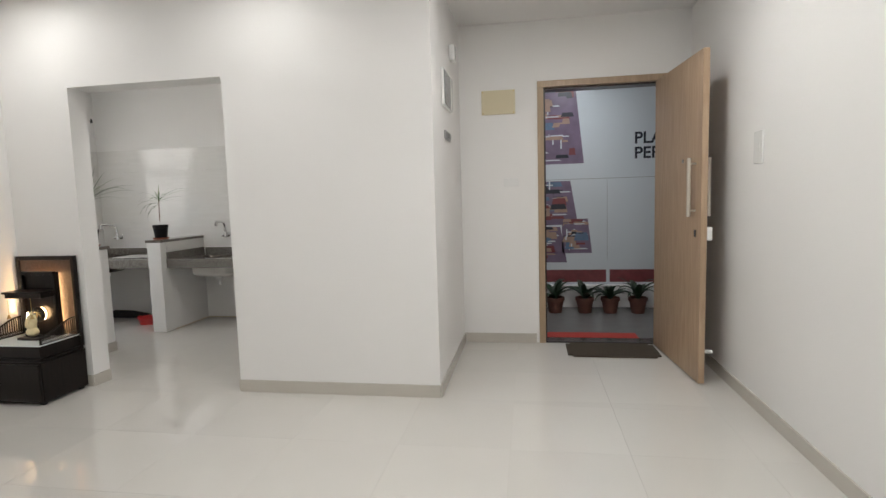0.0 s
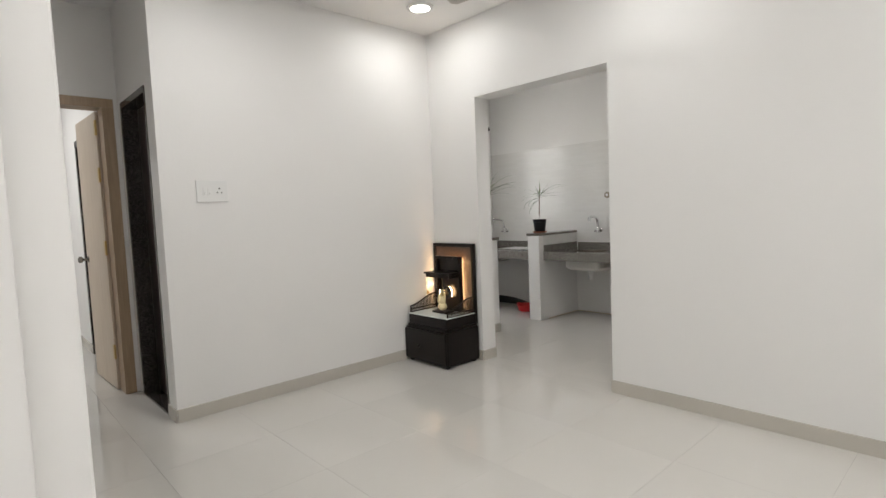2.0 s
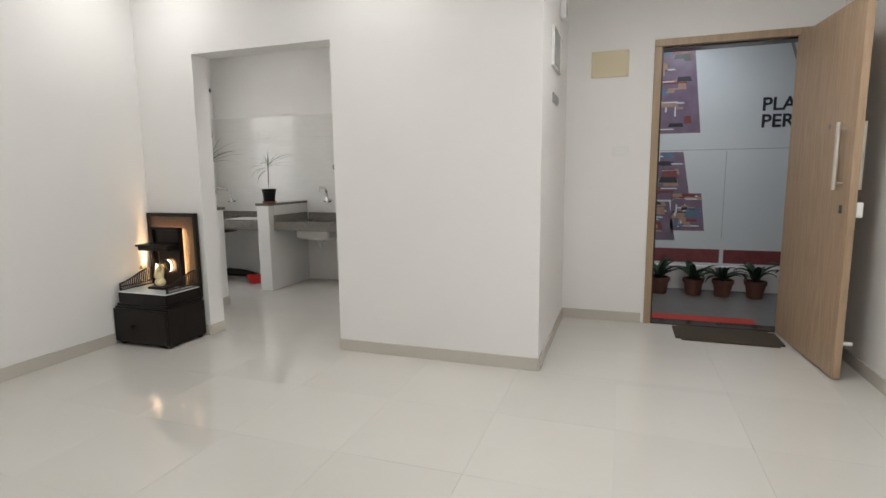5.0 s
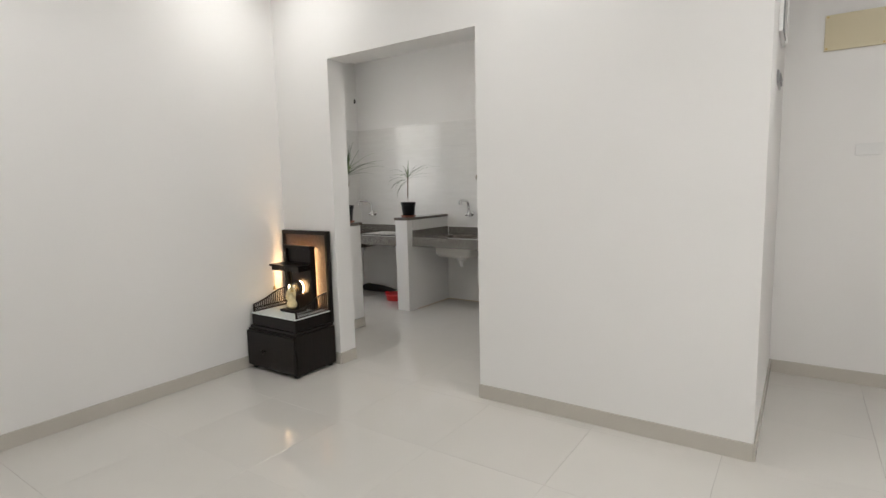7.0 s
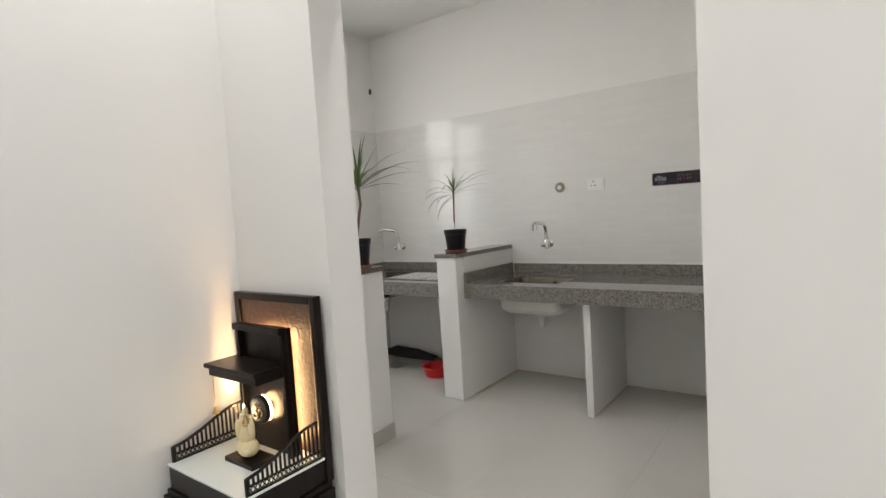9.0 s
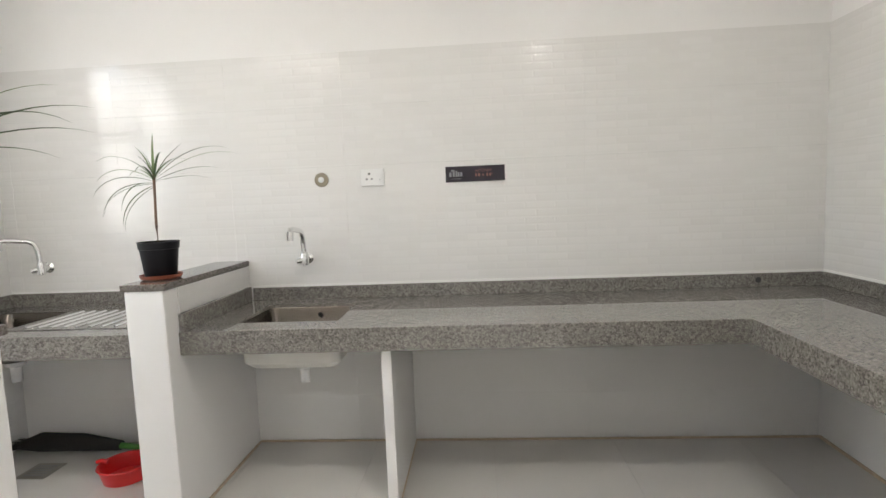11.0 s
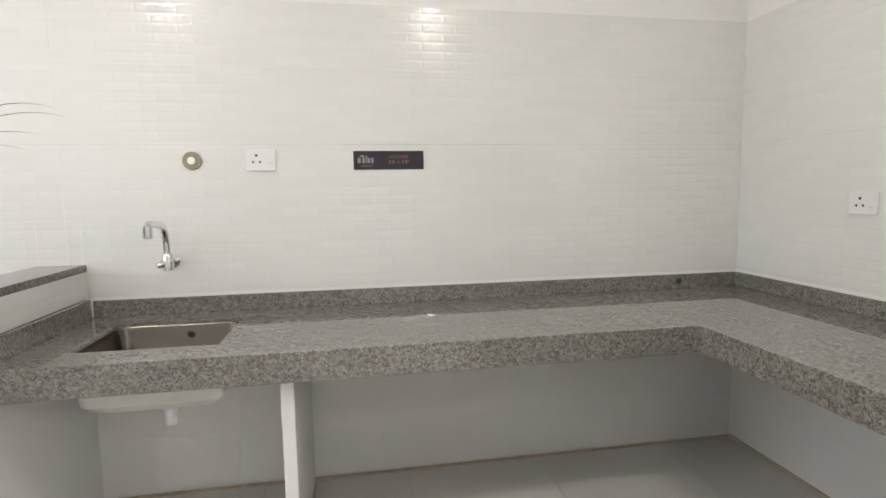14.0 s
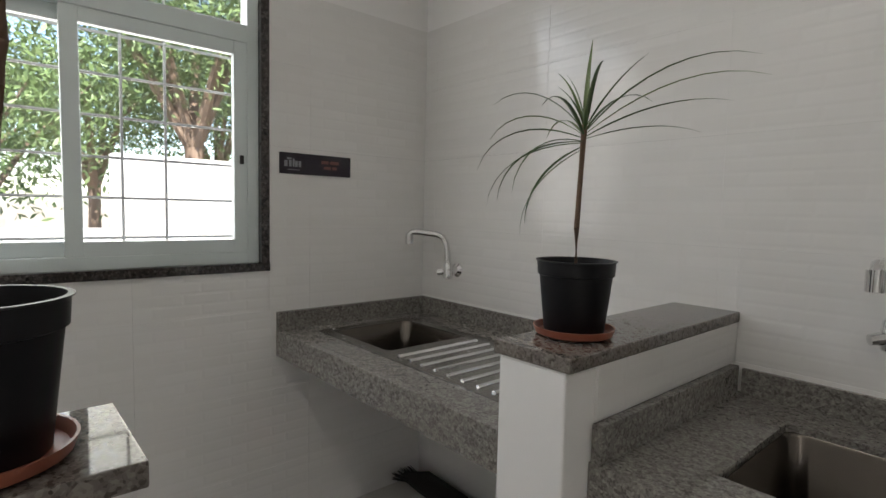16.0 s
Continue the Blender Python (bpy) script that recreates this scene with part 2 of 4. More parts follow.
GLASS = bpy.data.materials.new("window_glass")
GLASS.use_nodes = True
gn = GLASS.node_tree.nodes
gt, gg, gm = gn.new("ShaderNodeBsdfTransparent"), gn.new("ShaderNodeBsdfGlossy"), gn.new("ShaderNodeMixShader")
gg.inputs["Roughness"].default_value = 0.02
gm.inputs[0].default_value = 0.06
for a_, b__ in ((gt.outputs[0], gm.inputs[1]), (gg.outputs[0], gm.inputs[2]), (gm.outputs[0], gn["Material Output"].inputs[0])):
    GLASS.node_tree.links.new(a_, b__)

# ---- building helpers ----


def box(bm, x0, x1, y0, y1, z0, z1, bevel=0.0):
    r = bmesh.ops.create_cube(bm, size=1.0, matrix=Matrix.Translation(((x0 + x1) / 2, (y0 + y1) / 2, (z0 + z1) / 2)) @ Matrix.Diagonal((x1 - x0, y1 - y0, z1 - z0, 1)))
    if bevel:
        es = list({e for v in r["verts"] for e in v.link_edges})
        bmesh.ops.bevel(bm, geom=es, offset=bevel, segments=2, profile=0.6, affect='EDGES')
    return bm


def boxes(*rows, bevel=0.0):
    bm = bmesh.new()
    for r in rows:
        box(bm, *r, bevel=bevel)
    return bm


def lathe(bm, prof, at=(0, 0, 0), n=28, cap=True):
    """Turn a profile of (radius, height) about z."""
    rings = []
    for r, z in prof:
        rings.append([bm.verts.new((at[0] + r * math.cos(2 * math.pi * i / n), at[1] + r * math.sin(2 * math.pi * i / n), at[2] + z)) for i in range(n)])
    for a, b in zip(rings, rings[1:]):
        for i in range(n):
            bm.faces.new((a[i], a[(i + 1) % n], b[(i + 1) % n], b[i]))
    if cap:
        bm.faces.new(rings[0][::-1])
        bm.faces.new(rings[-1])
    return bm


def tube(bm, pts, radii, n=10):
    """A tapered round bar along points."""
    pts = [Vector(p) for p in pts]
    if not hasattr(radii, "__len__"):
        radii = [radii] * len(pts)
    rings = []
    for i, p in enumerate(pts):
        d = (pts[min(i + 1, len(pts) - 1)] - pts[max(i - 1, 0)]).normalized()
        q = d.to_track_quat('Z', 'Y')
        rings.append([bm.verts.new(p + q @ Vector((radii[i] * math.cos(2 * math.pi * k / n), radii[i] * math.sin(2 * math.pi * k / n), 0))) for k in range(n)])
    for a, b in zip(rings, rings[1:]):
        for k in range(n):
            bm.faces.new((a[k], a[(k + 1) % n], b[(k + 1) % n], b[k]))
    bm.faces.new(rings[0][::-1])
    bm.faces.new(rings[-1])
    return bm


def mesh_of(name, bm, material, smooth=False):
    me = bpy.data.meshes.new(name)
    bmesh.ops.recalc_face_normals(bm, faces=bm.faces[:])
    bm.to_mesh(me)
    bm.free()
    me.materials.append(material)
    if smooth:
        me.shade_smooth()
        me.set_sharp_from_angle(angle=radians(40))
    return me


def part(name, bm, material, parent=None, label="", smooth=False):
    ob = new(name, mesh_of(name, bm, material, smooth))
    ob.parent = parent
    if label:
        ob["label"] = label
    return ob


def thing(name, label, category, at=(0, 0, 0), group=""):
    ob = new(name)
    ob.location = at
    return tagged(ob, label, category, group)


def solid(name, bm, material, label, category, group="", smooth=False):
    return tagged(part(name, bm, material, None, "", smooth), label, category, group)


def structure(name, bm, material, label="", category=""):
    return tagged(part(name, bm, material), label, category, "", "structure")


def wall_x(y0, y1, x0, x1, holes, z1=H):
    """Boxes of a wall that runs along x, with holes (xa, xb, za, zb) from left to right."""
    rows, cur = [], x0
    for xa, xb, za, zb in holes:
        rows.append((cur, xa, y0, y1, 0, z1))
        if za > 0:
            rows.append((xa, xb, y0, y1, 0, za))
        rows.append((xa, xb, y0, y1, zb, z1))
        cur = xb
    rows.append((cur, x1, y0, y1, 0, z1))
    return rows


def turned(rows):
    return [(c, d, a, b, e, f) for a, b, c, d, e, f in rows]


def text(name, words, size, at, rot, material, parent, extrude=0.0008, bold=0.0):
    cu = bpy.data.curves.new(name, 'FONT')
    cu.body, cu.size, cu.extrude, cu.offset = words, size, extrude, bold
    tmp = bpy.data.objects.new(name, cu)
    scene.collection.objects.link(tmp)
    bpy.context.view_layer.update()
    me = bpy.data.meshes.new_from_object(tmp.evaluated_get(bpy.context.evaluated_depsgraph_get()))
    bpy.data.objects.remove(tmp)
    me.materials.clear()
    me.materials.append(material)
    ob = new(name, me)
    ob.matrix_world = pose(*at, *rot)
    ob.parent = parent
    return ob

# ---- large structure ----
KX0, KX1, KY1 = -1.345, 2.89, 2.312      # kitchen
KT = 0.19                                # kitchen front wall thickness
OX0, OX1, OZ = 0.56, 1.757, 2.20         # opening to the kitchen
AX, AY = 3.21, 1.394                     # entrance alcove
RX, BY = 5.16, -5.6                      # right wall, rear wall
LY = -2.256                              # end of the left wall
PX = -0.93                               # bedroom door wall
SX, SY = 2.38, -3.03                     # near corner of the south-west block
DX0, DX1, DZ = 3.92, 4.95, 2.30          # entrance door opening

structure("wall_north", boxes((KX0 - 0.15, OX0, 0, 0.155, 0, H), (OX0, OX1, 0, KT, OZ, H), (OX1, AX, 0, KT, 0, H)), PAINT, "white painted wall with an opening to the kitchen", "wall")
structure("wall_west", boxes((-0.15, 0, LY + 0.12, 0, 0, H)), PAINT, "plain white painted living room wall", "wall")
structure("wall_bath", boxes(*wall_x(LY, LY + 0.12, PX, 0, [(-0.84, -0.17, 0, 2.15)])), PAINT, "white wall round a dark doorway", "wall")
structure("wall_bath_rear", boxes((PX, -0.15, -1.2, -1.1, 0, H)), PAINT, "plain white wall", "wall")
structure("wall_bedroom", boxes(*turned(wall_x(PX - 0.15, PX, -5.6, -1.1, [(-3.02, -2.29, 0, 2.19)]))), PAINT, "white wall with the bedroom doorway", "wall")
structure("wall_bedroom_side", boxes(*wall_x(-2.29, -2.14, -5.2, PX - 0.15, [(-2.63, -1.85, 0, 2.1)])), PAINT, "white bedroom wall with a dark doorway", "wall")
structure("wall_bedroom_recess", boxes((-2.75, -1.75, -2.14, -2.04, 0, 2.3)), BATHDOOR, "dark closed inner doorway", "wall")
structure("wall_bedroom_far", boxes((-5.35, -5.2, -5.6, -2.14, 0, H)), PAINT, "plain white bedroom wall", "wall")
structure("wall_southwest", boxes((PX, SX, BY, SY, 0, H), (SX, SX + 0.025, BY, SY - 0.09, 0, H), bevel=0.006), PAINT, "white painted corner of a wall", "wall")
structure("wall_south", boxes((-5.35, RX + 0.15, BY - 0.15, BY, 0, H)), PAINT, "plain white wall", "wall")
structure("wall_east", boxes((RX, RX + 0.15, BY, AY + 0.15, 0, H)), PAINT, "plain white painted wall", "wall")
structure("wall_alcove", boxes((KX1, AX, KT, KY1 + 0.15, 0, H)), PAINT, "white wall between kitchen and entrance", "wall")
structure("wall_entrance", boxes(*wall_x(AY, AY + 0.15, AX, RX, [(DX0, DX1, 0, DZ)])), PAINT, "white wall round the entrance door", "wall")
structure("wall_kitchen_back", boxes((KX0 - 0.15, KX1, KY1, KY1 + 0.15, 0, H)), PAINT, "white upper kitchen wall above tiles", "wall")
WY0, WY1, WZ0, WZ1 = 0.40, 1.585, 1.0, 2.42
structure("wall_kitchen_west", boxes(*turned(wall_x(KX0 - 0.15, KX0, 0.155, KY1, [(WY0, WY1, WZ0, WZ1)]))), PAINT, "kitchen wall with a window", "wall")
structure("ceiling", boxes((-5.35, KX0 - 0.15, BY - 0.15, -2.0, H, H + 0.12), (KX0 - 0.15, RX + 0.15, BY - 0.15, KY1 + 0.15, H, H + 0.12)), CEIL, "smooth white ceiling", "ceiling")
floor = structure("floor", boxes((-5.35, KX0 - 0.15, BY - 0.15, -2.04, -0.2, -0.004), (KX0 - 0.15, RX + 0.15, BY - 0.15, AY + 0.15, -0.2, -0.004), (KX0 - 0.15, AX, AY + 0.15, KY1 + 0.15, -0.2, -0.004)), GROUT, "glossy cream vitrified tile floor", "floor")

# lobby outside the entrance
LBY = 3.06
structure("wall_lobby", boxes((AX - 0.4, 6.6, LBY, LBY + 0.15, 0, 2.9)), PAINT, "lobby wall behind a large poster", "wall")
structure("wall_lobby_side", boxes((AX - 0.1, AX, KY1 + 0.15, LBY, 0, 2.9), (6.45, 6.6, AY + 0.15, LBY, 0, 2.9), (RX + 0.15, 6.6, AY, AY + 0.15, 0, 2.9)), PAINT, "plain lobby wall", "wall")
structure("ceiling_lobby", boxes((AX - 0.4, 6.6, AY + 0.15, LBY + 0.15, 2.78, 2.9)), CEIL, "lobby ceiling", "ceiling")
structure("floor_lobby", boxes((AX, 6.6, AY + 0.15, LBY, -0.2, -0.008)), LOBBYF, "grey polished lobby floor", "floor")
structure("baseboard_lobby", boxes((AX, 6.45, LBY - 0.012, LBY, 0, 0.12)), mat("dark_skirting", (0.10, 0.10, 0.11), 0.3), "dark grey lobby skirting", "baseboard")

# skirting, a strip for each wall
SK = 0.085
T = 0.011
for r in ((0, T, LY, 0, 0, SK), (T, OX0, -T, 0, 0, SK), (OX1, AX, -T, 0, 0, SK), (AX, AX + T, 0, AY, 0, SK), (AX + T, DX0 - 0.05, AY - T, AY, 0, SK),
          (RX - T, RX, BY, AY, 0, SK), (-0.17, 0, LY - T, LY, 0, SK), (OX0, OX0 + T, 0, 0.155, 0, SK), (OX1 - T, OX1, 0, KT, 0, SK),
          (KX1 - T, KX1, KT, 0.935, 0, SK), (OX1, KX1 - T, KT, KT + T, 0, SK), (-0.039, OX0, 0.155, 0.155 + T, 0, SK), (-0.05, -0.05 + T, 0.155 + T, 0.915, 0, SK),
          (-5.2, -2.63, -2.29 - T, -2.29, 0, SK), (SX + 0.025, SX + 0.025 + T, BY, SY - 0.09, 0, SK), (-5.2, -5.2 + T, -5.6, -2.3, 0, SK)):
    structure("baseboard", boxes(r, bevel=0.002), SKIRT, "grey-beige tile skirting", "baseboard")

# wooden frame of the entrance and its door, standing open against the side wall
d1 = structure("door_1", boxes((DX0 - 0.025, DX0 + 0.03, AY - 0.015, AY + 0.165, 0, DZ - 0.03), bevel=0.004), FRAMEW, "wooden entrance door frame", "door frame")
part("frame_side", boxes((DX1 - 0.03, DX1 + 0.025, AY - 0.015, AY + 0.165, 0, DZ - 0.03), bevel=0.004), FRAMEW, d1)
part("frame_head", boxes((DX0 - 0.025, DX1 + 0.025, AY - 0.015, AY + 0.165, DZ - 0.03, DZ + 0.025), bevel=0.004), FRAMEW, d1)
part("rebate", boxes((DX0 + 0.03, DX0 + 0.045, AY + 0.03, AY + 0.165, 0.012, DZ - 0.03), (DX0 + 0.045, DX1 - 0.03, AY + 0.03, AY + 0.165, DZ - 0.045, DZ - 0.03)), BATHDOOR, d1, "dark brown door rebate")
part("threshold", boxes((DX0 + 0.03, DX1 - 0.03, AY, AY + 0.15, -0.004, 0.012), bevel=0.003), GRAN_DARK, d1, "dark granite threshold")
leaf = thing("entrance_door", "oak laminate entrance door standing wide open", "door", (DX1 - 0.035, AY - 0.03, 0))
LW = 0.99
part("leaf", boxes((-0.042, 0, -LW, 0, 0.012, DZ - 0.04), bevel=0.003), DOOR, leaf)
for sx, nm in ((-1, "pull_handle"), (1, "pull_handle")):
    x = -0.042 - 0.045 if sx < 0 else 0.045
    bm = tube(bmesh.new(), [(x, -LW + 0.10, 1.16), (x, -LW + 0.10, 1.56)], 0.014)
    for z in (1.2, 1.52):
        tube(bm, [(x, -LW + 0.10, z), (-0.042 if sx < 0 else 0.0, -LW + 0.10, z)], 0.008)
    part(nm, bm, SATIN, leaf, "pale satin steel bar pull handle", True)
part("spyhole", lathe(bmesh.new(), [(0.014, 0), (0.014, 0.006), (0.008, 0.008)], n=16), GREYPL, leaf).matrix_local = pose(-0.042, -LW / 2 - 0.16, 1.55, 0, -90, 0)
part("lock_case", boxes((0.0, 0.035, -LW + 0.0, -LW + 0.09, 1.0, 1.09), bevel=0.006), WHITEPL, leaf, "white lock case")
part("keyhole_plate", boxes((-0.05, -0.042, -LW + 0.07, -LW + 0.10, 1.02, 1.07), bevel=0.003), STEEL, leaf)
part("door_stopper", tube(bmesh.new(), [(0, -LW + 0.06, 0.22), (0.07, -LW + 0.06, 0.22)], 0.014), WHITEPL, leaf, "white door stopper", True)
for z in (0.3, 1.15, 2.0):
    part("hinge", boxes((-0.004, 0.012, -0.012, 0.006, z, z + 0.1)), STEEL, leaf)
leaf.rotation_euler = (0, 0, radians(4.2))

# bathroom doorway
d2 = structure("door_2", boxes((-0.84, -0.80, LY - 0.004, LY + 0.10, 0, 2.11)), GRAN_DARK, "dark granite door surround", "door frame")
part("frame_side", boxes((-0.19, -0.166, LY - 0.004, LY + 0.10, 0, 2.11)), GRAN_DARK, d2)
part("frame_head", boxes((-0.84, -0.166, LY - 0.004, LY + 0.10, 2.11, 2.153)), GRAN_DARK, d2)
part("threshold", boxes((-0.80, -0.19, LY - 0.004, LY + 0.12, -0.004, 0.014)), GRAN_DARK, d2)
bdoor = thing("bathroom_door", "dark brown closed door inside a granite frame", "door", (-0.5, LY + 0.10, 0))
part("leaf", boxes((-0.30, 0.31, 0, 0.03, 0.014, 2.11), bevel=0.003), BATHDOOR, bdoor)
part("handle", tube(bmesh.new(), [(-0.24, 0, 1.0), (-0.24, -0.04, 1.0), (-0.14, -0.045, 1.0)], 0.009), STEEL, bdoor, "steel lever handle", True)

# bedroom doorway
d3 = structure("door_3", boxes((PX - 0.16, PX + 0.015, -2.36, -2.285, 0, 2.13), bevel=0.004), FRAMEW, "wooden bedroom door frame", "door frame")
part("frame_side", boxes((PX - 0.16, PX + 0.015, -3.025, -2.95, 0, 2.13), bevel=0.004), FRAMEW, d3)
part("frame_head", boxes((PX - 0.16, PX + 0.015, -3.025, -2.285, 2.13, 2.195), bevel=0.004), FRAMEW, d3)
bleaf = thing("bedroom_door", "pale laminate bedroom door standing open", "door", (PX - 0.15, -2.345, 0))
part("leaf", boxes((-0.66, 0, -0.035, 0, 0.01, 2.125), bevel=0.003), BEDDOOR, bleaf)
for z in (0.25, 1.05, 1.6, 1.95):
    part("hinge", boxes((-0.02, 0.012, -0.043, -0.03, z, z + 0.11)), BRASS, bleaf, "brown steel hinge")
part("knob", lathe(bmesh.new(), [(0.028, 0), (0.028, 0.006), (0.010, 0.012), (0.010, 0.035), (0.027, 0.05), (0.027, 0.066), (0.016, 0.075)], n=20), STEEL, bleaf, "round steel knob", True).matrix_local = pose(-0.60, -0.035, 1.0, 90, 0, 0)
bleaf.rotation_euler = (0, 0, radians(2.5))
d4 = structure("door_4", boxes((-2.66, -2.60, -2.296, -2.14, 0, 2.1)), GRAN_DARK, "dark granite surround of an inner door", "door frame")
part("frame_head", boxes((-2.66, -1.82, -2.296, -2.14, 2.04, 2.1)), GRAN_DARK, d4)
part("frame_side", boxes((-1.88, -1.82, -2.296, -2.14, 0, 2.04)), GRAN_DARK, d4)

# ---- kitchen window ----
w1 = structure("window_1", boxes((KX0 - 0.13, KX0 + 0.012, WY0, WY0 + 0.03, WZ0 + 0.03, WZ1 - 0.03)), GRAN_DARK, "white sliding window in a dark stone surround", "window")
part("stone_side", boxes((KX0 - 0.13, KX0 + 0.012, WY1 - 0.03, WY1, WZ0 + 0.03, WZ1 - 0.03)), GRAN_DARK, w1)
part("window_sill", boxes((KX0 - 0.15, KX0 + 0.016, WY0, WY1, WZ0, WZ0 + 0.03)), GRAN_DARK, w1)
part("stone_head", boxes((KX0 - 0.13, KX0 + 0.012, WY0, WY1, WZ1 - 0.03, WZ1)), GRAN_DARK, w1)
fx0, fx1 = KX0 - 0.075, KX0 - 0.012
ya, yb, za, zb = WY0 + 0.03, WY1 - 0.03, WZ0 + 0.03, WZ1 - 0.03
TR = 1.80
part("window_frame", boxes((fx0, fx1, ya, ya + 0.04, za, zb), (fx0, fx1, yb - 0.04, yb, za, zb), (fx0, fx1, ya + 0.04, yb - 0.04, za, za + 0.04), (fx0, fx1, ya + 0.04, yb - 0.04, zb - 0.04, zb), (fx0, fx1, ya + 0.04, yb - 0.04, TR, TR + 0.06), bevel=0.003), PVC, w1, "white aluminium frame")
ym = 1.005
for k, (y0, y1, x0) in enumerate(((ya + 0.04, ym + 0.025, fx0 + 0.004), (ym - 0.025, yb - 0.04, fx0 + 0.033))):
    x1 = x0 + 0.026
    sash = part("sash", boxes((x0, x1, y0, y0 + 0.045, za + 0.04, TR), (x0, x1, y1 - 0.045, y1, za + 0.04, TR), (x0, x1, y0 + 0.045, y1 - 0.045, za + 0.04, za + 0.085), (x0, x1, y0 + 0.045, y1 - 0.045, TR - 0.045, TR), bevel=0.002), PVC, w1)
    pane = part("pane", boxes((x0 + 0.011, x0 + 0.015, y0 + 0.04, y1 - 0.04, za + 0.08, TR - 0.04)), GLASS, sash)
    pane.visible_shadow = False
part("latch", boxes((fx1 - 0.004, fx1 + 0.004, yb - 0.066, yb - 0.054, 1.38, 1.41)), DARKHOLE, w1)
part("transom_bar", boxes((fx0, fx1, ym - 0.02, ym + 0.02, TR + 0.06, zb - 0.04), bevel=0.002), PVC, w1)
for y0, y1 in ((ya + 0.04, ym - 0.02), (ym + 0.02, yb - 0.04)):
    pane = part("pane", boxes((fx0 + 0.02, fx0 + 0.024, y0, y1, TR + 0.06, zb - 0.04)), GLASS, w1)
    pane.visible_shadow = False
grille = thing("window_grille", "thin grey-white steel bars outside the window", "grille", (KX0 - 0.14, 0, 0))
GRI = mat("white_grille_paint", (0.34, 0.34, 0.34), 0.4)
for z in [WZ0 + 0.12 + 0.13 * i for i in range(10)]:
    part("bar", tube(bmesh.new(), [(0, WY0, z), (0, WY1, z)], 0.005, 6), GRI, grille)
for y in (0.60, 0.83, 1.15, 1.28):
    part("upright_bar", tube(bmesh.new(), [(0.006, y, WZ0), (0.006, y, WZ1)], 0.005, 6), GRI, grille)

# ---- kitchen: half walls, counters, sinks ----
CT, CB = 0.775, 0.68         # counter top and lower edge
CF = 1.650                   # counter front
div = structure("wall_divider", boxes((-0.165, -0.008, 1.56, KY1, 0, 0.958), bevel=0.006), PAINT, "white half wall dividing kitchen and utility", "half wall")
hw = structure("wall_low", boxes((-0.215, -0.05, 0.155, 0.912, 0, 0.958), bevel=0.006), PAINT, "white half wall beside the kitchen opening", "half wall")
solid("granite_coping", boxes((-0.178, 0.002, 1.556, KY1, 0.958, 0.985), bevel=0.003), GRAN_TOP, "polished brown granite slab on a half wall", "coping")
solid("granite_coping", boxes((-0.232, -0.036, 0.155, 0.925, 0.958, 0.985), bevel=0.003), GRAN_TOP, "polished brown granite slab on the low wall", "coping")



def slab(xs, ys, gaps):
    """A stone slab on a grid of cells, less the gaps, in one piece."""
    bm = bmesh.new()
    vs = {}
    for i in range(len(xs) - 1):
        for j in range(len(ys) - 1):
            if (i, j) in gaps:
                continue
            q = [(i, j), (i + 1, j), (i + 1, j + 1), (i, j + 1)]
            for k in q:
                if k not in vs:
                    vs[k] = bm.verts.new((xs[k[0]], ys[k[1]], CT))
            bm.faces.new([vs[k] for k in q])
    r = bmesh.ops.extrude_face_region(bm, geom=bm.faces[:])
    bmesh.ops.translate(bm, verts=[v for v in r["geom"] if isinstance(v, bmesh.types.BMVert)], vec=(0, 0, -0.03))
    return bm


SX0, SX1, SY0, SY1 = 0.165, 0.605, 1.78, 2.15
wt = thing("kitchen_worktop", "L-shaped speckled grey granite kitchen worktop", "worktop")
part("slab", slab((0, SX0, SX1, 2.224, KX1), (0.967, CF, SY0, SY1, KY1), {(0, 0), (1, 0), (2, 0), (1, 2)}), GRAN, wt)
part("front_edge", boxes((-0.008, 2.224, CF - 0.012, CF + 0.02, CB, CT + 0.0015), bevel=0.003), GRAN, wt)
part("side_edge", boxes((2.212, 2.244, 0.967, CF - 0.012, CB, CT + 0.0015), bevel=0.003), GRAN, wt)
part("backsplash", boxes((0.02, KX1 - 0.02, KY1 - 0.022, KY1 - 0.010, CT, 0.841), bevel=0.002), GRAN, wt)
part("backsplash", boxes((KX1 - 0.022, KX1 - 0.010, 0.967, KY1 - 0.022, CT, 0.841), bevel=0.002), GRAN, wt)
part("backsplash", boxes((-0.004, 0.018, CF - 0.01, KY1 - 0.034, CT, 0.85), bevel=0.002), GRAN, wt)
part("end_panel", boxes((2.208, KX1 - 0.008, 0.935, 0.967, 0.0, 0.849), bevel=0.004), GRAN_END, wt)
part("cable_hole", lathe(bmesh.new(), [(0.014, 0), (0.014, 0.004)], n=16), DARKHOLE, wt).matrix_local = pose(2.566, KY1 - 0.0215, 0.809, 90, 0, 0)
part("support", boxes((0.80, 0.842, CF + 0.03, KY1 - 0.01, 0.0, CT - 0.03), bevel=0.004), PAINT, wt, "white plastered support panel")
for r in ((0.0, KX1, KY1 - 0.022, KY1 - 0.010, 0.0, 0.009), (-0.006, 0.006, CF + 0.05, KY1 - 0.02, 0.0, 0.009), (KX1 - 0.02, KX1 - 0.008, 0.967, KY1 - 0.02, 0, 0.014), (0.84, 0.848, CF + 0.06, KY1 - 0.02, 0, 0.008), (0.794, 0.802, CF + 0.06, KY1 - 0.02, 0, 0.012)):
    structure("trim_grout", boxes(r, bevel=0.003), GRIME, "brown stained grout at the floor", "trim")


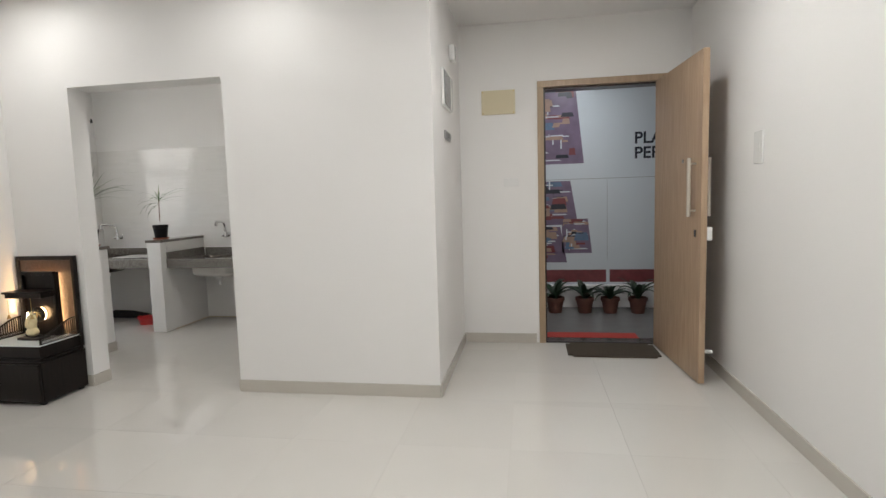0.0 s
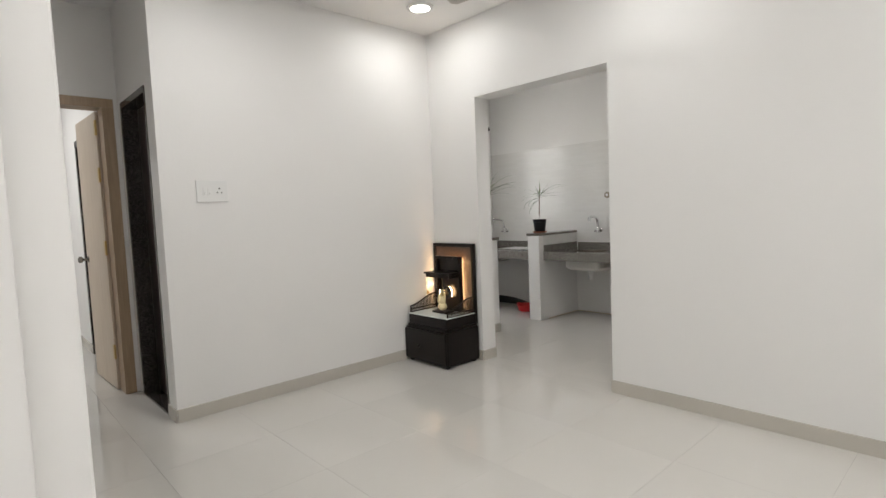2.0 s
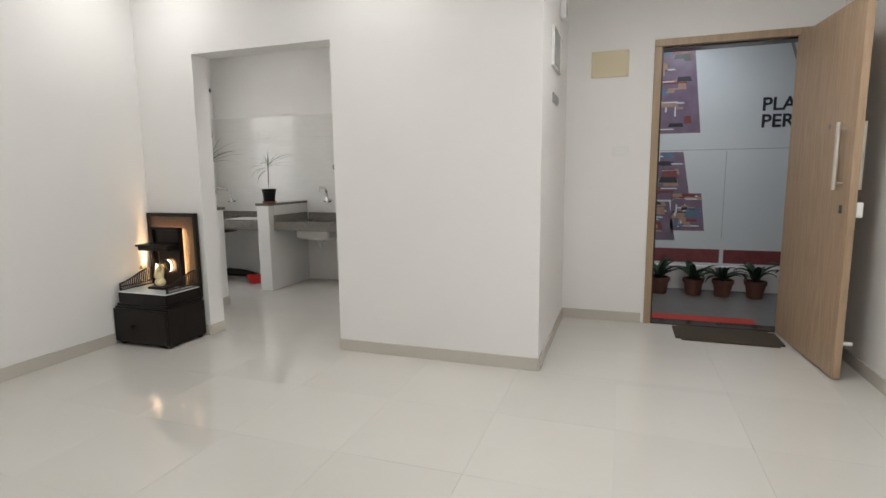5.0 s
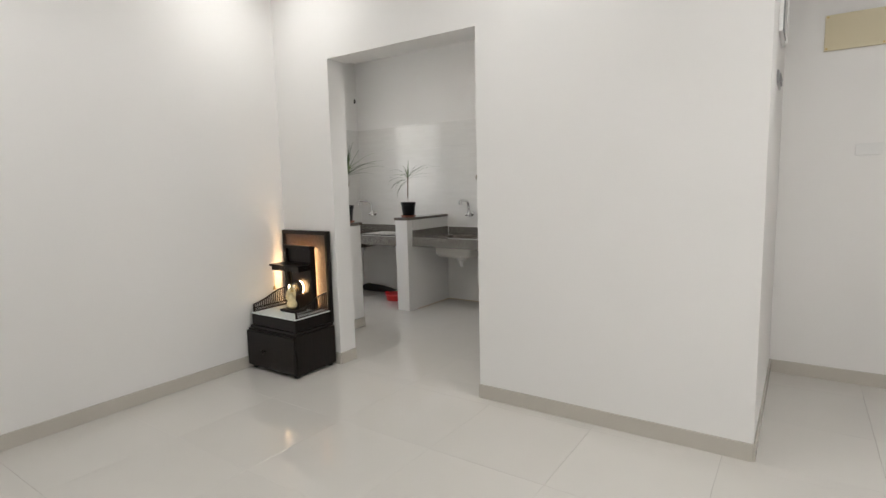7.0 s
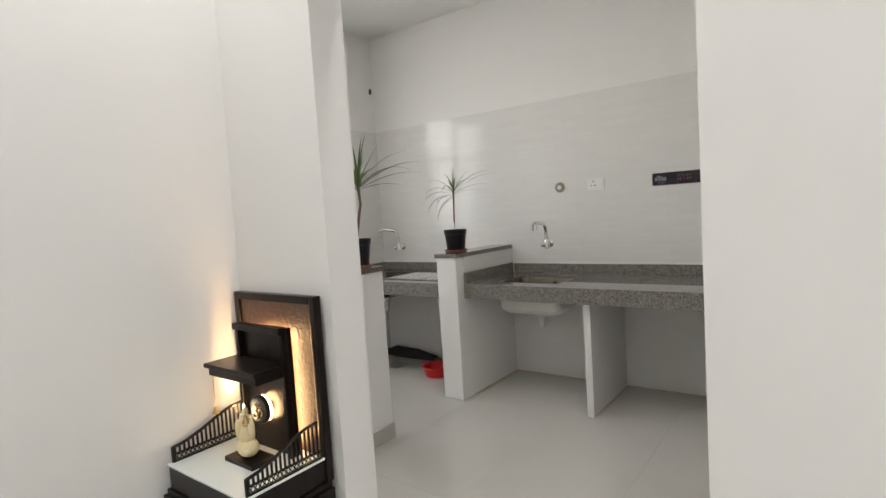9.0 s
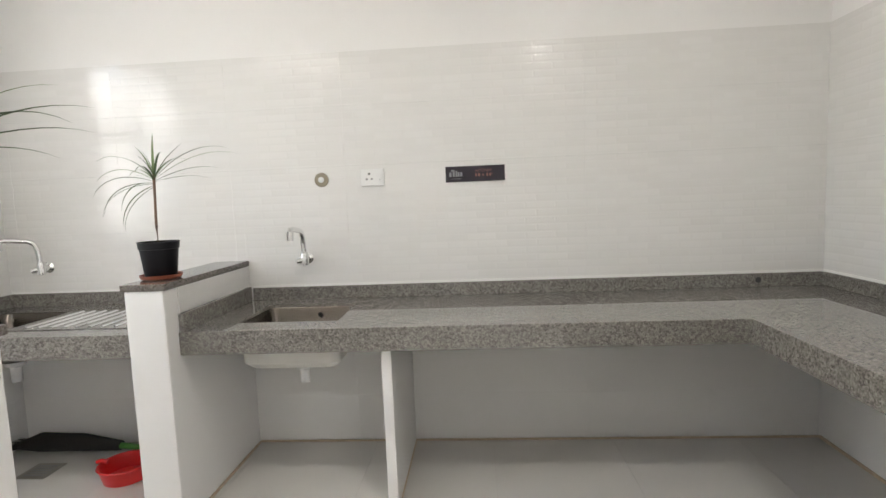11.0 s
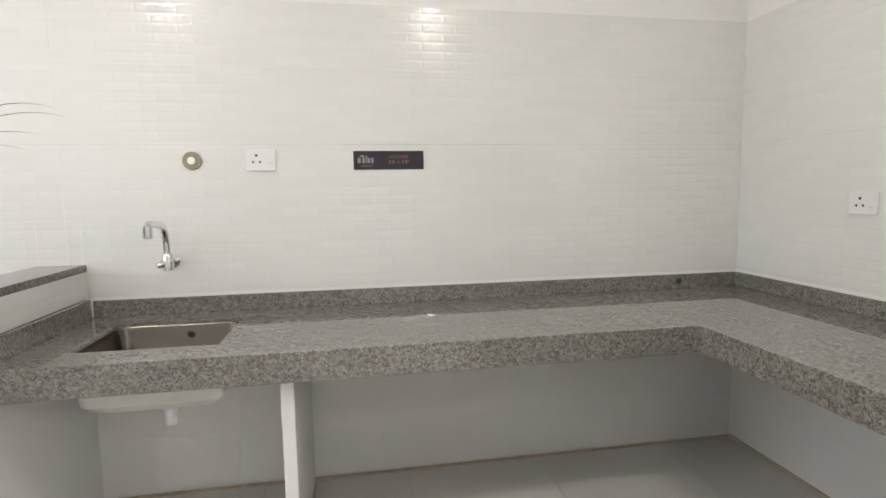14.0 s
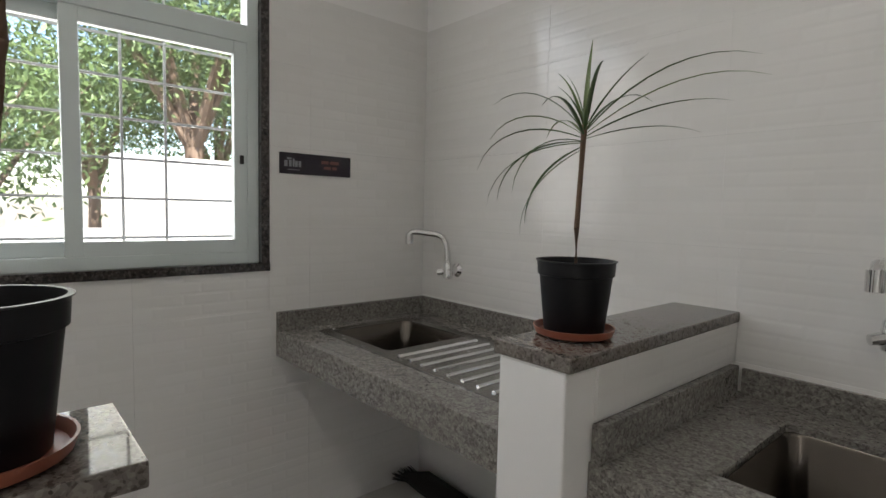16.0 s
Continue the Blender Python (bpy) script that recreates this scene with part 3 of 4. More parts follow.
def sink_bowl(x0, x1, y0, y1, z, depth, rim=0.0, lip=0.0):
    """Pressed steel bowl with rounded corners: rim ring, walls that draw in, and a dished floor."""
    bm = bmesh.new()

    def ring(i, r, zz):
        vs = []
        for cx, cy, a0 in ((x1 - i - r, y1 - i - r, 0), (x0 + i + r, y1 - i - r, 90), (x0 + i + r, y0 + i + r, 180), (x1 - i - r, y0 + i + r, 270)):
            for k in range(6):
                a = radians(a0 + 18 * k)
                vs.append(bm.verts.new((cx + r * math.cos(a), cy + r * math.sin(a), zz)))
        return vs
    rings = [ring(-rim, 0.02, z), ring(0, 0.04, z), ring(0.004, 0.04, z - 0.006), ring(0.010, 0.045, z - depth * 0.85), ring(0.035, 0.05, z - depth), ring(min(x1 - x0, y1 - y0) / 2 - 0.05, 0.03, z - depth - 0.006)]
    for a, b in zip(rings, rings[1:]):
        for k in range(len(a)):
            bm.faces.new((a[k], a[(k + 1) % len(a)], b[(k + 1) % len(b)], b[k]))
    bm.faces.new(rings[-1])
    return bm


snk = thing("kitchen_sink", "stainless steel undermount sink in the granite worktop", "sink")
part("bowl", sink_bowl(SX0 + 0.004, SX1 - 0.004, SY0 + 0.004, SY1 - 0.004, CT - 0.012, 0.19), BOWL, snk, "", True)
part("waste", lathe(bmesh.new(), [(0.04, 0), (0.04, 0.004), (0.03, 0.006), (0.012, 0.002)], (0.385, 1.965, CT - 0.205), 20), CHROME, snk, "", True)
part("overflow", lathe(bmesh.new(), [(0.012, 0), (0.012, 0.003)], n=14), DARKHOLE, snk).matrix_local = pose(0.42, SY1 - 0.012, CT - 0.05, 90, 0, 0)
bm = lathe(bmesh.new(), [(0.02, -0.12), (0.022, -0.06), (0.045, -0.05), (0.045, 0.0)], (0.385, 1.965, CT - 0.205), 16)
part("drain_pipe", bm, WHITEPL, snk, "white plastic trap under the bowl", True)
part("bowl_shell", sink_bowl(SX0 - 0.006, SX1 + 0.006, SY0 - 0.006, SY1 + 0.006, CT - 0.031, 0.178), mat("bowl_underside", (0.72, 0.70, 0.66), 0.6), snk, "dull pale underside of the bowl", True)

# utility counter
UX0, UX1, UY0, UY1 = -1.20, -0.83, 1.76, 2.12
uc = thing("utility_worktop", "speckled grey granite utility counter", "worktop")
part("slab", slab((KX0, UX0, UX1, -0.165), (1.62, UY0, UY1, KY1), {(1, 1)}), GRAN, uc)
part("front_edge", boxes((KX0 + 0.012, -0.165, 1.608, 1.64, CB, CT + 0.0015), bevel=0.003), GRAN, uc)
part("backsplash", boxes((KX0 + 0.034, -0.166, KY1 - 0.022, KY1 - 0.010, CT, 0.845), bevel=0.002), GRAN, uc)
part("backsplash", boxes((KX0 + 0.010, KX0 + 0.034, 1.61, KY1 - 0.010, CT, 0.845), bevel=0.002), GRAN, uc)
us = thing("utility_sink", "stainless steel sink with a ribbed draining board", "sink")
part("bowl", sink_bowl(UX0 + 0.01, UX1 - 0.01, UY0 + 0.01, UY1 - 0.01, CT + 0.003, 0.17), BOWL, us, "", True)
part("deck", boxes((UX0 - 0.03, UX0 + 0.011, UY0 - 0.03, UY1 + 0.03, CT, CT + 0.004), (UX0 + 0.011, UX1 - 0.011, UY0 - 0.03, UY0 + 0.011, CT, CT + 0.004), (UX0 + 0.011, UX1 - 0.011, UY1 - 0.011, UY1 + 0.03, CT, CT + 0.004), (UX1 - 0.011, -0.25, UY0 - 0.03, UY1 + 0.03, CT, CT + 0.004)), STEEL, us)
for i in range(9):
    x = UX1 + 0.06 + i * 0.058
    bm = tube(bmesh.new(), [(x, UY0 + 0.0, CT + 0.002), (x, UY1 - 0.02, CT + 0.002)], 0.008, 8)
    part("drain_rib", bm, CHROME, us, "", True)
part("drain_pipe", lathe(bmesh.new(), [(0.022, -0.12), (0.024, -0.05), (0.042, -0.04), (0.042, 0.0)], (-1.01, 1.94, CT - 0.172), 16), WHITEPL, us, "white plastic trap", True)


def swan_tap(at, turn, label):
    """Wall tap: flange, body with a side lever, swivelling spout."""
    tp = thing("wall_tap", label, "tap", at, "wall taps")
    part("flange", lathe(bmesh.new(), [(0.030, 0), (0.030, 0.005), (0.022, 0.012), (0.016, 0.016), (0.016, 0.05)], n=20), CHROME, tp, "", True).matrix_local = pose(0, 0, 0, 90, 0, 0)
    part("body", lathe(bmesh.new(), [(0.012, -0.035), (0.020, -0.03), (0.022, 0.0), (0.020, 0.03), (0.012, 0.04)], n=18), CHROME, tp, "", True).matrix_local = pose(0, -0.055, 0.0)
    part("lever", tube(bmesh.new(), [(0, -0.055, 0.0), (-0.018, -0.070, -0.006), (-0.034, -0.082, -0.010)], [0.014, 0.014, 0.012]), CHROME, tp, "", True)
    c, s = math.cos(radians(turn)), math.sin(radians(turn))
    prof = [(0.0, 0.02), (0.004, 0.07), (0.012, 0.115), (0.026, 0.138), (0.05, 0.149), (0.13, 0.158), (0.152, 0.157), (0.162, 0.147), (0.163, 0.122)]
    part("spout", tube(bmesh.new(), [(c * r, -0.055 + s * r, z) for r, z in prof], 0.0135, 12), CHROME, tp, "", True)
    r, z = prof[-1]
    part("aerator", tube(bmesh.new(), [(c * r, -0.055 + s * r, 0.150), (c * r, -0.055 + s * r, 0.108)], 0.018, 12), CHROME, tp, "", True)
    return tp


swan_tap((0.32, KY1 - 0.008, 0.99), 267, "chrome wall tap above the kitchen sink")
swan_tap((-1.10, KY1 - 0.008, 0.985), 226, "chrome wall tap above the utility sink")

# round outlet, sockets, signs
ro = thing("wall_outlet_cap", "round beige plastic pipe cap on the tiles", "outlet", (0.418, KY1 - 0.008, 1.387))
part("ring", lathe(bmesh.new(), [(0.036, 0), (0.036, 0.008), (0.028, 0.012), (0.015, 0.010)], n=24), mat("beige_cap", (0.26, 0.225, 0.165), 0.4), ro, "", True).matrix_local = pose(0, 0, 0, 90, 0, 0)
part("plug", lathe(bmesh.new(), [(0.015, 0), (0.015, 0.016), (0.008, 0.018)], n=16), WHITEPL, ro, "white inner plug", True).matrix_local = pose(0, 0, 0, 90, 0, 0)


def socket(at, rz, w, h, layout, label):
    """Wall plate in its own plane (x across, z up, -y out). layout: list of ('s' socket | 'r' rocker, x)."""
    so = thing("wall_socket", label, "socket", at)
    so.rotation_euler = (0, 0, radians(rz))
    part("plate", boxes((-w / 2, w / 2, -0.010, 0, -h / 2, h / 2), bevel=0.003), WHITEPL, so)
    for kind, x in layout:
        if kind == 's':
            for dx, dz, r in ((0, 0.018, 0.0055), (-0.013, -0.008, 0.0045), (0.013, -0.008, 0.0045)):
                part("pin_hole", lathe(bmesh.new(), [(r, 0), (r, 0.0006)], n=10), DARKHOLE, so).matrix_local = pose(x + dx, -0.0102, dz, 90, 0, 0)
        else:
            part("rocker", boxes((x - 0.011, x + 0.011, -0.014, -0.010, -0.022, 0.022), bevel=0.002), WHITEPL, so)
            part("rocker_mark", boxes((x - 0.003, x + 0.003, -0.0147, -0.014, -0.014, -0.011)), GREYPL, so)
    return so


socket((0.68, KY1 - 0.008, 1.389), 0, 0.12, 0.086, [('s', -0.015), ('r', 0.04)], "white socket with a switch on kitchen tiles")
socket((KX1 - 0.008, 1.672, 1.184), -90, 0.108, 0.082, [('s', -0.01), ('r', 0.035)], "white socket above the granite counter")
socket((KX1, 0.845, 1.370), -90, 0.112, 0.08, [('r', -0.035), ('s', 0.01)], "white socket on the plain kitchen wall")
socket((0, -1.945, 1.47), 90, 0.20, 0.14, [('r', -0.05), ('r', -0.02), ('s', 0.045)], "white switch board with a socket on the living room wall")
socket((RX, 0.03, 1.58), -90, 0.12, 0.19, [('r', 0.02)], "white switch plate on the entrance wall")
socket((3.66, AY, 1.46), 0, 0.13, 0.07, [], "white blank plate on the entrance wall")
socket((SX + 0.025, SY - 0.17, 1.47), 90, 0.02, 0.05, [], "small worn white plate on the wall corner")
socket((SX + 0.025, SY - 0.16, 1.27), 90, 0.02, 0.04, [], "small worn white plate on the wall corner")


def sign(at, rz, lab):
    sg = thing("name_sign", lab, "sign", at)
    sg.rotation_euler = (0, 0, radians(rz))
    part("board", boxes((-0.148, 0.148, -0.006, 0, -0.039, 0.039), bevel=0.001), SIGN, sg)
    for i, (x, w, hh) in enumerate(((-0.124, 0.012, 0.022), (-0.107, 0.010, 0.024), (-0.094, 0.007, 0.030), (-0.083, 0.010, 0.022), (-0.069, 0.010, 0.022))):
        part("logo_mark", boxes((x - w / 2, x + w / 2, -0.0068, -0.006, -0.012, -0.012 + hh)), SIGNW, sg)
    part("logo_mark", boxes((-0.12, -0.102, -0.0068, -0.006, 0.014, 0.021)), SIGNW, sg)
    part("logo_line", boxes((-0.118, -0.07, -0.0068, -0.006, -0.024, -0.022)), SIGNW, sg)
    return sg


s1 = sign((1.200, KY1 - 0.008, 1.386), 0, "dark purple kitchen name sign on tiles")
t1 = text("lettering", "KITCHEN", 0.019, (0, 0, 0), (0, 0, 0), SIGNR, s1)
t1.matrix_local = pose(0.002, -0.0066, 0.008, 90, 0, 0)
part("size_line", boxes((0.0, 0.008, -0.0068, -0.006, -0.014, 0.0), (0.014, 0.024, -0.0068, -0.006, -0.014, 0.0), (0.036, 0.044, -0.0068, -0.006, -0.012, -0.004), (0.056, 0.064, -0.0068, -0.006, -0.014, 0.0), (0.070, 0.078, -0.0068, -0.006, -0.014, 0.0), (0.081, 0.086, -0.0068, -0.006, -0.006, 0.0)), SIGNR, s1)
s2 = sign((KX0 + 0.008, 1.770, 1.395), 90, "dark purple utility name sign on tiles")
s2.rotation_euler = (0, 0, radians(90))
part("lettering_bar", boxes((0.02, 0.05, -0.0068, -0.006, 0.006, 0.018), (0.056, 0.095, -0.0068, -0.006, 0.006, 0.018)), SIGNR, s2)
part("size_line", boxes((0.03, 0.06, -0.0068, -0.006, -0.014, -0.003), (0.066, 0.086, -0.0068, -0.006, -0.014, -0.003)), SIGNR, s2)

# hook on the upper wall
solid("wall_plug", lathe(bmesh.new(), [(0.010, 0), (0.014, 0.02), (0.008, 0.045), (0.004, 0.05)], (KX0 + 0.025, 2.25, 2.35), 12), DARKHOLE, "small black cable plug on the wall", "plug", smooth=True)


def floor_things():
    """Loose things under the utility counter."""
    br = thing("broom", "black bristle broom with a green handle lying on the floor", "broom")
    bm = bmesh.new()
    tube(bm, [(-1.30, 2.20, 0.035), (-1.18, 2.215, 0.05), (-0.95, 2.22, 0.045), (-0.72, 2.20, 0.035)], [0.02, 0.05, 0.045, 0.025], 12)
    rnd = random.Random(4)
    for i in range(60):
        a = rnd.uniform(-0.04, 0.04)
        tube(bm, [(-1.2, 2.21 + a * 0.6, 0.045), (-1.33 - rnd.uniform(0, 0.05), 2.20 + a * 1.4, 0.03 + rnd.uniform(-0.015, 0.03))], [0.004, 0.001], 4)
    part("bristles", bm, BRISTLE, br, "", True)
    part("handle", tube(bmesh.new(), [(-0.74, 2.20, 0.035), (-0.45, 2.17, 0.024), (-0.22, 2.15, 0.018)], 0.016, 12), GREENPL, br, "green plastic handle", True)
    dp = thing("basin", "small red plastic basin beside the half wall", "basin")
    bm = bmesh.new()
    lathe(bm, [(0.075, 0.0), (0.10, 0.004), (0.118, 0.075), (0.124, 0.075), (0.120, 0.080), (0.114, 0.078), (0.096, 0.010), (0.01, 0.008)], (-0.51, 1.94, 0.0), 28)
    part("bowl", bm, RED, dp, "", True)
    part("grip", tube(bmesh.new(), [(-0.60, 1.94, 0.078), (-0.63, 1.94, 0.085), (-0.655, 1.94, 0.078)], 0.010), RED, dp, "", True)
    fd = thing("floor_drain", "square steel floor drain grating", "drain", (-1.0, 2.0, 0.0))
    part("frame", boxes((-0.075, 0.075, -0.075, 0.075, 0.0, 0.003)), mat("dull_steel", (0.32, 0.30, 0.26), 0.45, 0.8), fd)
    for i in range(5):
        part("slot", boxes((-0.05, 0.05, -0.05 + i * 0.023, -0.042 + i * 0.023, 0.003, 0.004)), GREYPL, fd)


floor_things()


def strap_leaf(bm, base, az, elev, length, width, droop, rnd):
    """One long narrow leaf with a folded midrib, arching over."""
    n = 9
    p = Vector(base)
    e = elev
    rows = []
    side = Vector((-math.sin(az), math.cos(az), 0))
    for i in range(n + 1):
        f = i / n
        d = Vector((math.cos(az) * math.cos(e), math.sin(az) * math.cos(e), math.sin(e)))
        up = side.cross(d) * -1
        w = width * (0.45 + 0.55 * min(1, f * 4)) * (1 - f ** 2.2) + 0.0006
        rows.append((bm.verts.new(p - side * w / 2 + up * w * 0.22), bm.verts.new(p.copy()), bm.verts.new(p + side * w / 2 + up * w * 0.22)))
        p += d * length / n
        e -= droop * (0.4 + 1.2 * f) / n
    for a, b in zip(rows, rows[1:]):
        bm.faces.new((a[0], a[1], b[1], b[0]))
        bm.faces.new((a[1], a[2], b[2], b[1]))


def dracaena(at, pot_r, pot_h, stem, leaf_w, leaves, short, seed, label):
    """Potted dracaena. leaves: (compass, rise, length, droop) of the long outer leaves; short: count of small inner ones."""
    pl = thing("potted_dracaena", label, "plant", at, "plants on the half walls")
    r = pot_r
    part("saucer", lathe(bmesh.new(), [(r * 0.82, 0), (r * 0.98, 0.006), (r * 1.04, 0.020), (r * 1.0, 0.020), (r * 0.93, 0.008), (0.01, 0.008)], n=36), SAUCER, pl, "terracotta plastic saucer", True)
    part("pot", lathe(bmesh.new(), [(r * 0.74, 0.008), (r * 0.76, 0.010), (r * 0.92, pot_h * 0.80), (r * 0.97, pot_h * 0.81), (r * 0.99, pot_h * 0.985), (r * 1.03, pot_h * 0.99), (r * 1.03, pot_h), (r * 0.95, pot_h), (r * 0.90, pot_h * 0.82), (0.01, pot_h * 0.80)], n=40), BLACKPOT, pl, "black plastic nursery pot", True)
    bm = lathe(bmesh.new(), [(r * 0.91, pot_h * 0.84), (r * 0.6, pot_h * 0.87), (r * 0.25, pot_h * 0.86)], n=24, cap=True)
    part("soil", bm, SOIL, pl, "dark potting soil", True)
    pts, rad = stem
    part("stem", tube(bmesh.new(), pts, rad, 12), STEM, pl, "", True)
    rnd = random.Random(seed)
    top = Vector(pts[-1])
    rows = list(leaves) + [(rnd.uniform(0, 360), rnd.uniform(48, 84), leaves[0][2] * rnd.uniform(0.3, 0.5), rnd.uniform(20, 60)) for _ in range(short)]
    for az, el, ln, dr in rows:
        bm = bmesh.new()
        az, el = az + rnd.uniform(-5, 5), el + rnd.uniform(-4, 4)
        strap_leaf(bm, top - Vector((0, 0, 0.035 * (1 - el / 90))), radians(az), radians(el), ln, leaf_w * rnd.uniform(0.8, 1.15), radians(dr), rnd)
        part("leaf", bm, LEAF if el < 20 or rnd.random() < 0.6 else LEAF_PALE, pl, "", True)
    return pl


dracaena((-0.105, 1.715, 0.985), 0.079, 0.155, ([(0, 0, 0.12), (-0.004, 0.002, 0.22), (0.002, 0.0, 0.33), (0.006, 0.0, 0.425)], [0.0062, 0.0055, 0.005, 0.006]), 0.0095,
         [(25, 44, 0.34, 78), (35, 34, 0.37, 62), (15, 28, 0.27, 45), (40, 18, 0.22, 40), (20, 60, 0.18, 30), (80, 48, 0.24, 80), (110, 80, 0.18, 15),
          (190, 52, 0.25, 100), (205, 32, 0.23, 110), (215, 15, 0.25, 110), (195, 5, 0.26, 105), (225, -8, 0.25, 95), (180, -20, 0.24, 85), (240, -28, 0.23, 75),
          (260, 0, 0.24, 100), (150, 35, 0.24, 80), (290, 30, 0.24, 80), (310, 50, 0.22, 70)], 3, 11, "dracaena with thin drooping leaves in a black pot")
dracaena((-0.121, 0.795, 0.985), 0.081, 0.160, ([(-0.005, 0.0, 0.11), (0.004, 0.012, 0.20), (0.018, 0.022, 0.30), (0.028, 0.026, 0.35), (0.020, 0.03, 0.39), (0.018, 0.028, 0.455)], [0.0085, 0.008, 0.0075, 0.008, 0.008, 0.009]), 0.015,
         [(25, 32, 0.40, 52), (40, 26, 0.37, 45), (15, 42, 0.36, 85), (50, 50, 0.36, 60), (30, 15, 0.28, 50), (60, 68, 0.27, 15), (10, 76, 0.29, 12), (100, 80, 0.28, 10),
          (140, 70, 0.26, 25), (200, 62, 0.26, 30), (215, 40, 0.24, 60), (190, 22, 0.22, 75), (230, 15, 0.22, 80), (170, 45, 0.25, 60), (260, 30, 0.22, 70), (300, 55, 0.24, 60), (330, 25, 0.22, 70), (120, 40, 0.26, 60)], 12, 5, "tall dracaena with arching striped leaves in a black pot")

# ---- prayer cabinet in the corner ----
pc = thing("prayer_cabinet", "small dark wooden home shrine with warm lights in the corner", "shrine", (0.012, -0.012, 0))
CW, CD, CH = 0.52, 0.395, 0.30
body = part("body", boxes((0, CW, -CD + 0.02, -0.012, 0.02, CH), bevel=0.004), WENGE, pc)
drawer = part("drawer_front", boxes((0.004, CW - 0.004, -CD, -CD + 0.0195, 0.03, CH - 0.012), bevel=0.005), WENGE, pc)
part("knob", lathe(bmesh.new(), [(0.008, 0), (0.008, 0.012), (0.016, 0.02), (0.014, 0.03)], n=16), WENGE, drawer, "", True).matrix_local = pose(0.2, -CD, 0.155, 90, 0, 0)
for x in (0.02, CW - 0.05):
    for y in (-CD + 0.03, -0.06):
        part("foot", boxes((x, x + 0.03, y, y + 0.03, 0.0, 0.02)), DARKHOLE, pc)
part("plinth", boxes((0.012, CW - 0.012, -CD + 0.03, -0.012, CH, CH + 0.022), bevel=0.004), WENGE, pc)
part("tray", boxes((0.022, CW - 0.022, -CD + 0.04, -0.012, CH + 0.022, CH + 0.105), bevel=0.004), WENGE, pc)
part("glass_top", boxes((0.018, CW - 0.018, -CD + 0.036, -0.03, CH + 0.105, CH + 0.113), bevel=0.002), MARBLE, pc, "white glass shelf top")
ZT = CH + 0.113
part("back_board", boxes((0.03, CW - 0.03, -0.022, -0.002, CH + 0.02, 0.985), bevel=0.004), CARVED, pc, "carved brown back board")
for x in (0.012, CW - 0.042):
    part("back_stile", boxes((x, x + 0.03, -0.034, -0.002, CH + 0.02, 0.995), bevel=0.004), WENGE, pc)
part("back_rail", boxes((0.042, CW - 0.042, -0.034, -0.002, 0.965, 0.995), bevel=0.004), WENGE, pc)
part("inner_panel", boxes((0.115, CW - 0.115, -0.085, -0.062, ZT, 0.885), bevel=0.003), WENGE, pc)
part("panel_side", boxes((0.115, 0.135, -0.105, -0.085, ZT, 0.885), bevel=0.002), WENGE, pc)
part("panel_side", boxes((CW - 0.135, CW - 0.115, -0.105, -0.085, ZT, 0.885), bevel=0.002), WENGE, pc)
part("panel_cap", boxes((0.115, CW - 0.115, -0.115, -0.085, 0.865, 0.89), bevel=0.002), WENGE, pc)
part("spacer", boxes((0.178, CW - 0.178, -0.061, -0.023, ZT, 0.832)), WENGE, pc)
for x in (0.165, CW - 0.175):
    part("light_strip", boxes((x, x + 0.010, -0.050, -0.032, ZT + 0.02, 0.86)), LED, pc, "warm white LED strip")
part("light_strip", boxes((0.176, CW - 0.176, -0.050, -0.032, 0.836, 0.846)), LED, pc, "warm white LED strip")
part("shelf", boxes((0.085, CW - 0.115, -0.225, -0.086, 0.742, 0.758), (0.097, CW - 0.125, -0.213, -0.086, 0.712, 0.742), bevel=0.003), WENGE, pc)
disc = part("disc", lathe(bmesh.new(), [(0.054, 0), (0.054, 0.012), (0.05, 0.016), (0.01, 0.016)], n=36), WENGE, pc, "round dark emblem disc", True)
disc.matrix_local = pose(0.262, -0.112, 0.578, 90, 0, 0)
part("halo_light", lathe(bmesh.new(), [(0.050, 0), (0.050, 0.006)], n=32), LED, pc, "warm glowing ring behind the disc").matrix_local = pose(0.262, -0.1, 0.578, 90, 0, 0)
part("disc_post", lathe(bmesh.new(), [(0.02, 0), (0.02, 0.016)], n=16), WENGE, pc).matrix_local = pose(0.262, -0.085, 0.578, 90, 0, 0)
# emblem strokes in gold
em = bmesh.new()
Y = -0.130
CXE, CZE = 0.258, 0.574


def arc(cx, cz, r, a0, a1, n=12):
    return [(CXE + cx + r * math.cos(radians(a0 + (a1 - a0) * i / n)), Y, CZE + cz + r * math.sin(radians(a0 + (a1 - a0) * i / n))) for i in range(n + 1)]


for pts in (arc(-0.012, 0.010, 0.012, 150, -80), arc(-0.012, -0.014, 0.014, 85, -170), arc(0.018, -0.004, 0.011, 200, -60), arc(0.012, 0.026, 0.010, 200, 340, 8)):
    tube(em, pts, 0.0028, 6)
bmesh.ops.create_icosphere(em, subdivisions=1, radius=0.004, matrix=Matrix.Translation((CXE + 0.012, Y, CZE + 0.034)))
part("emblem", em, GOLD, pc, "gold emblem strokes", True)


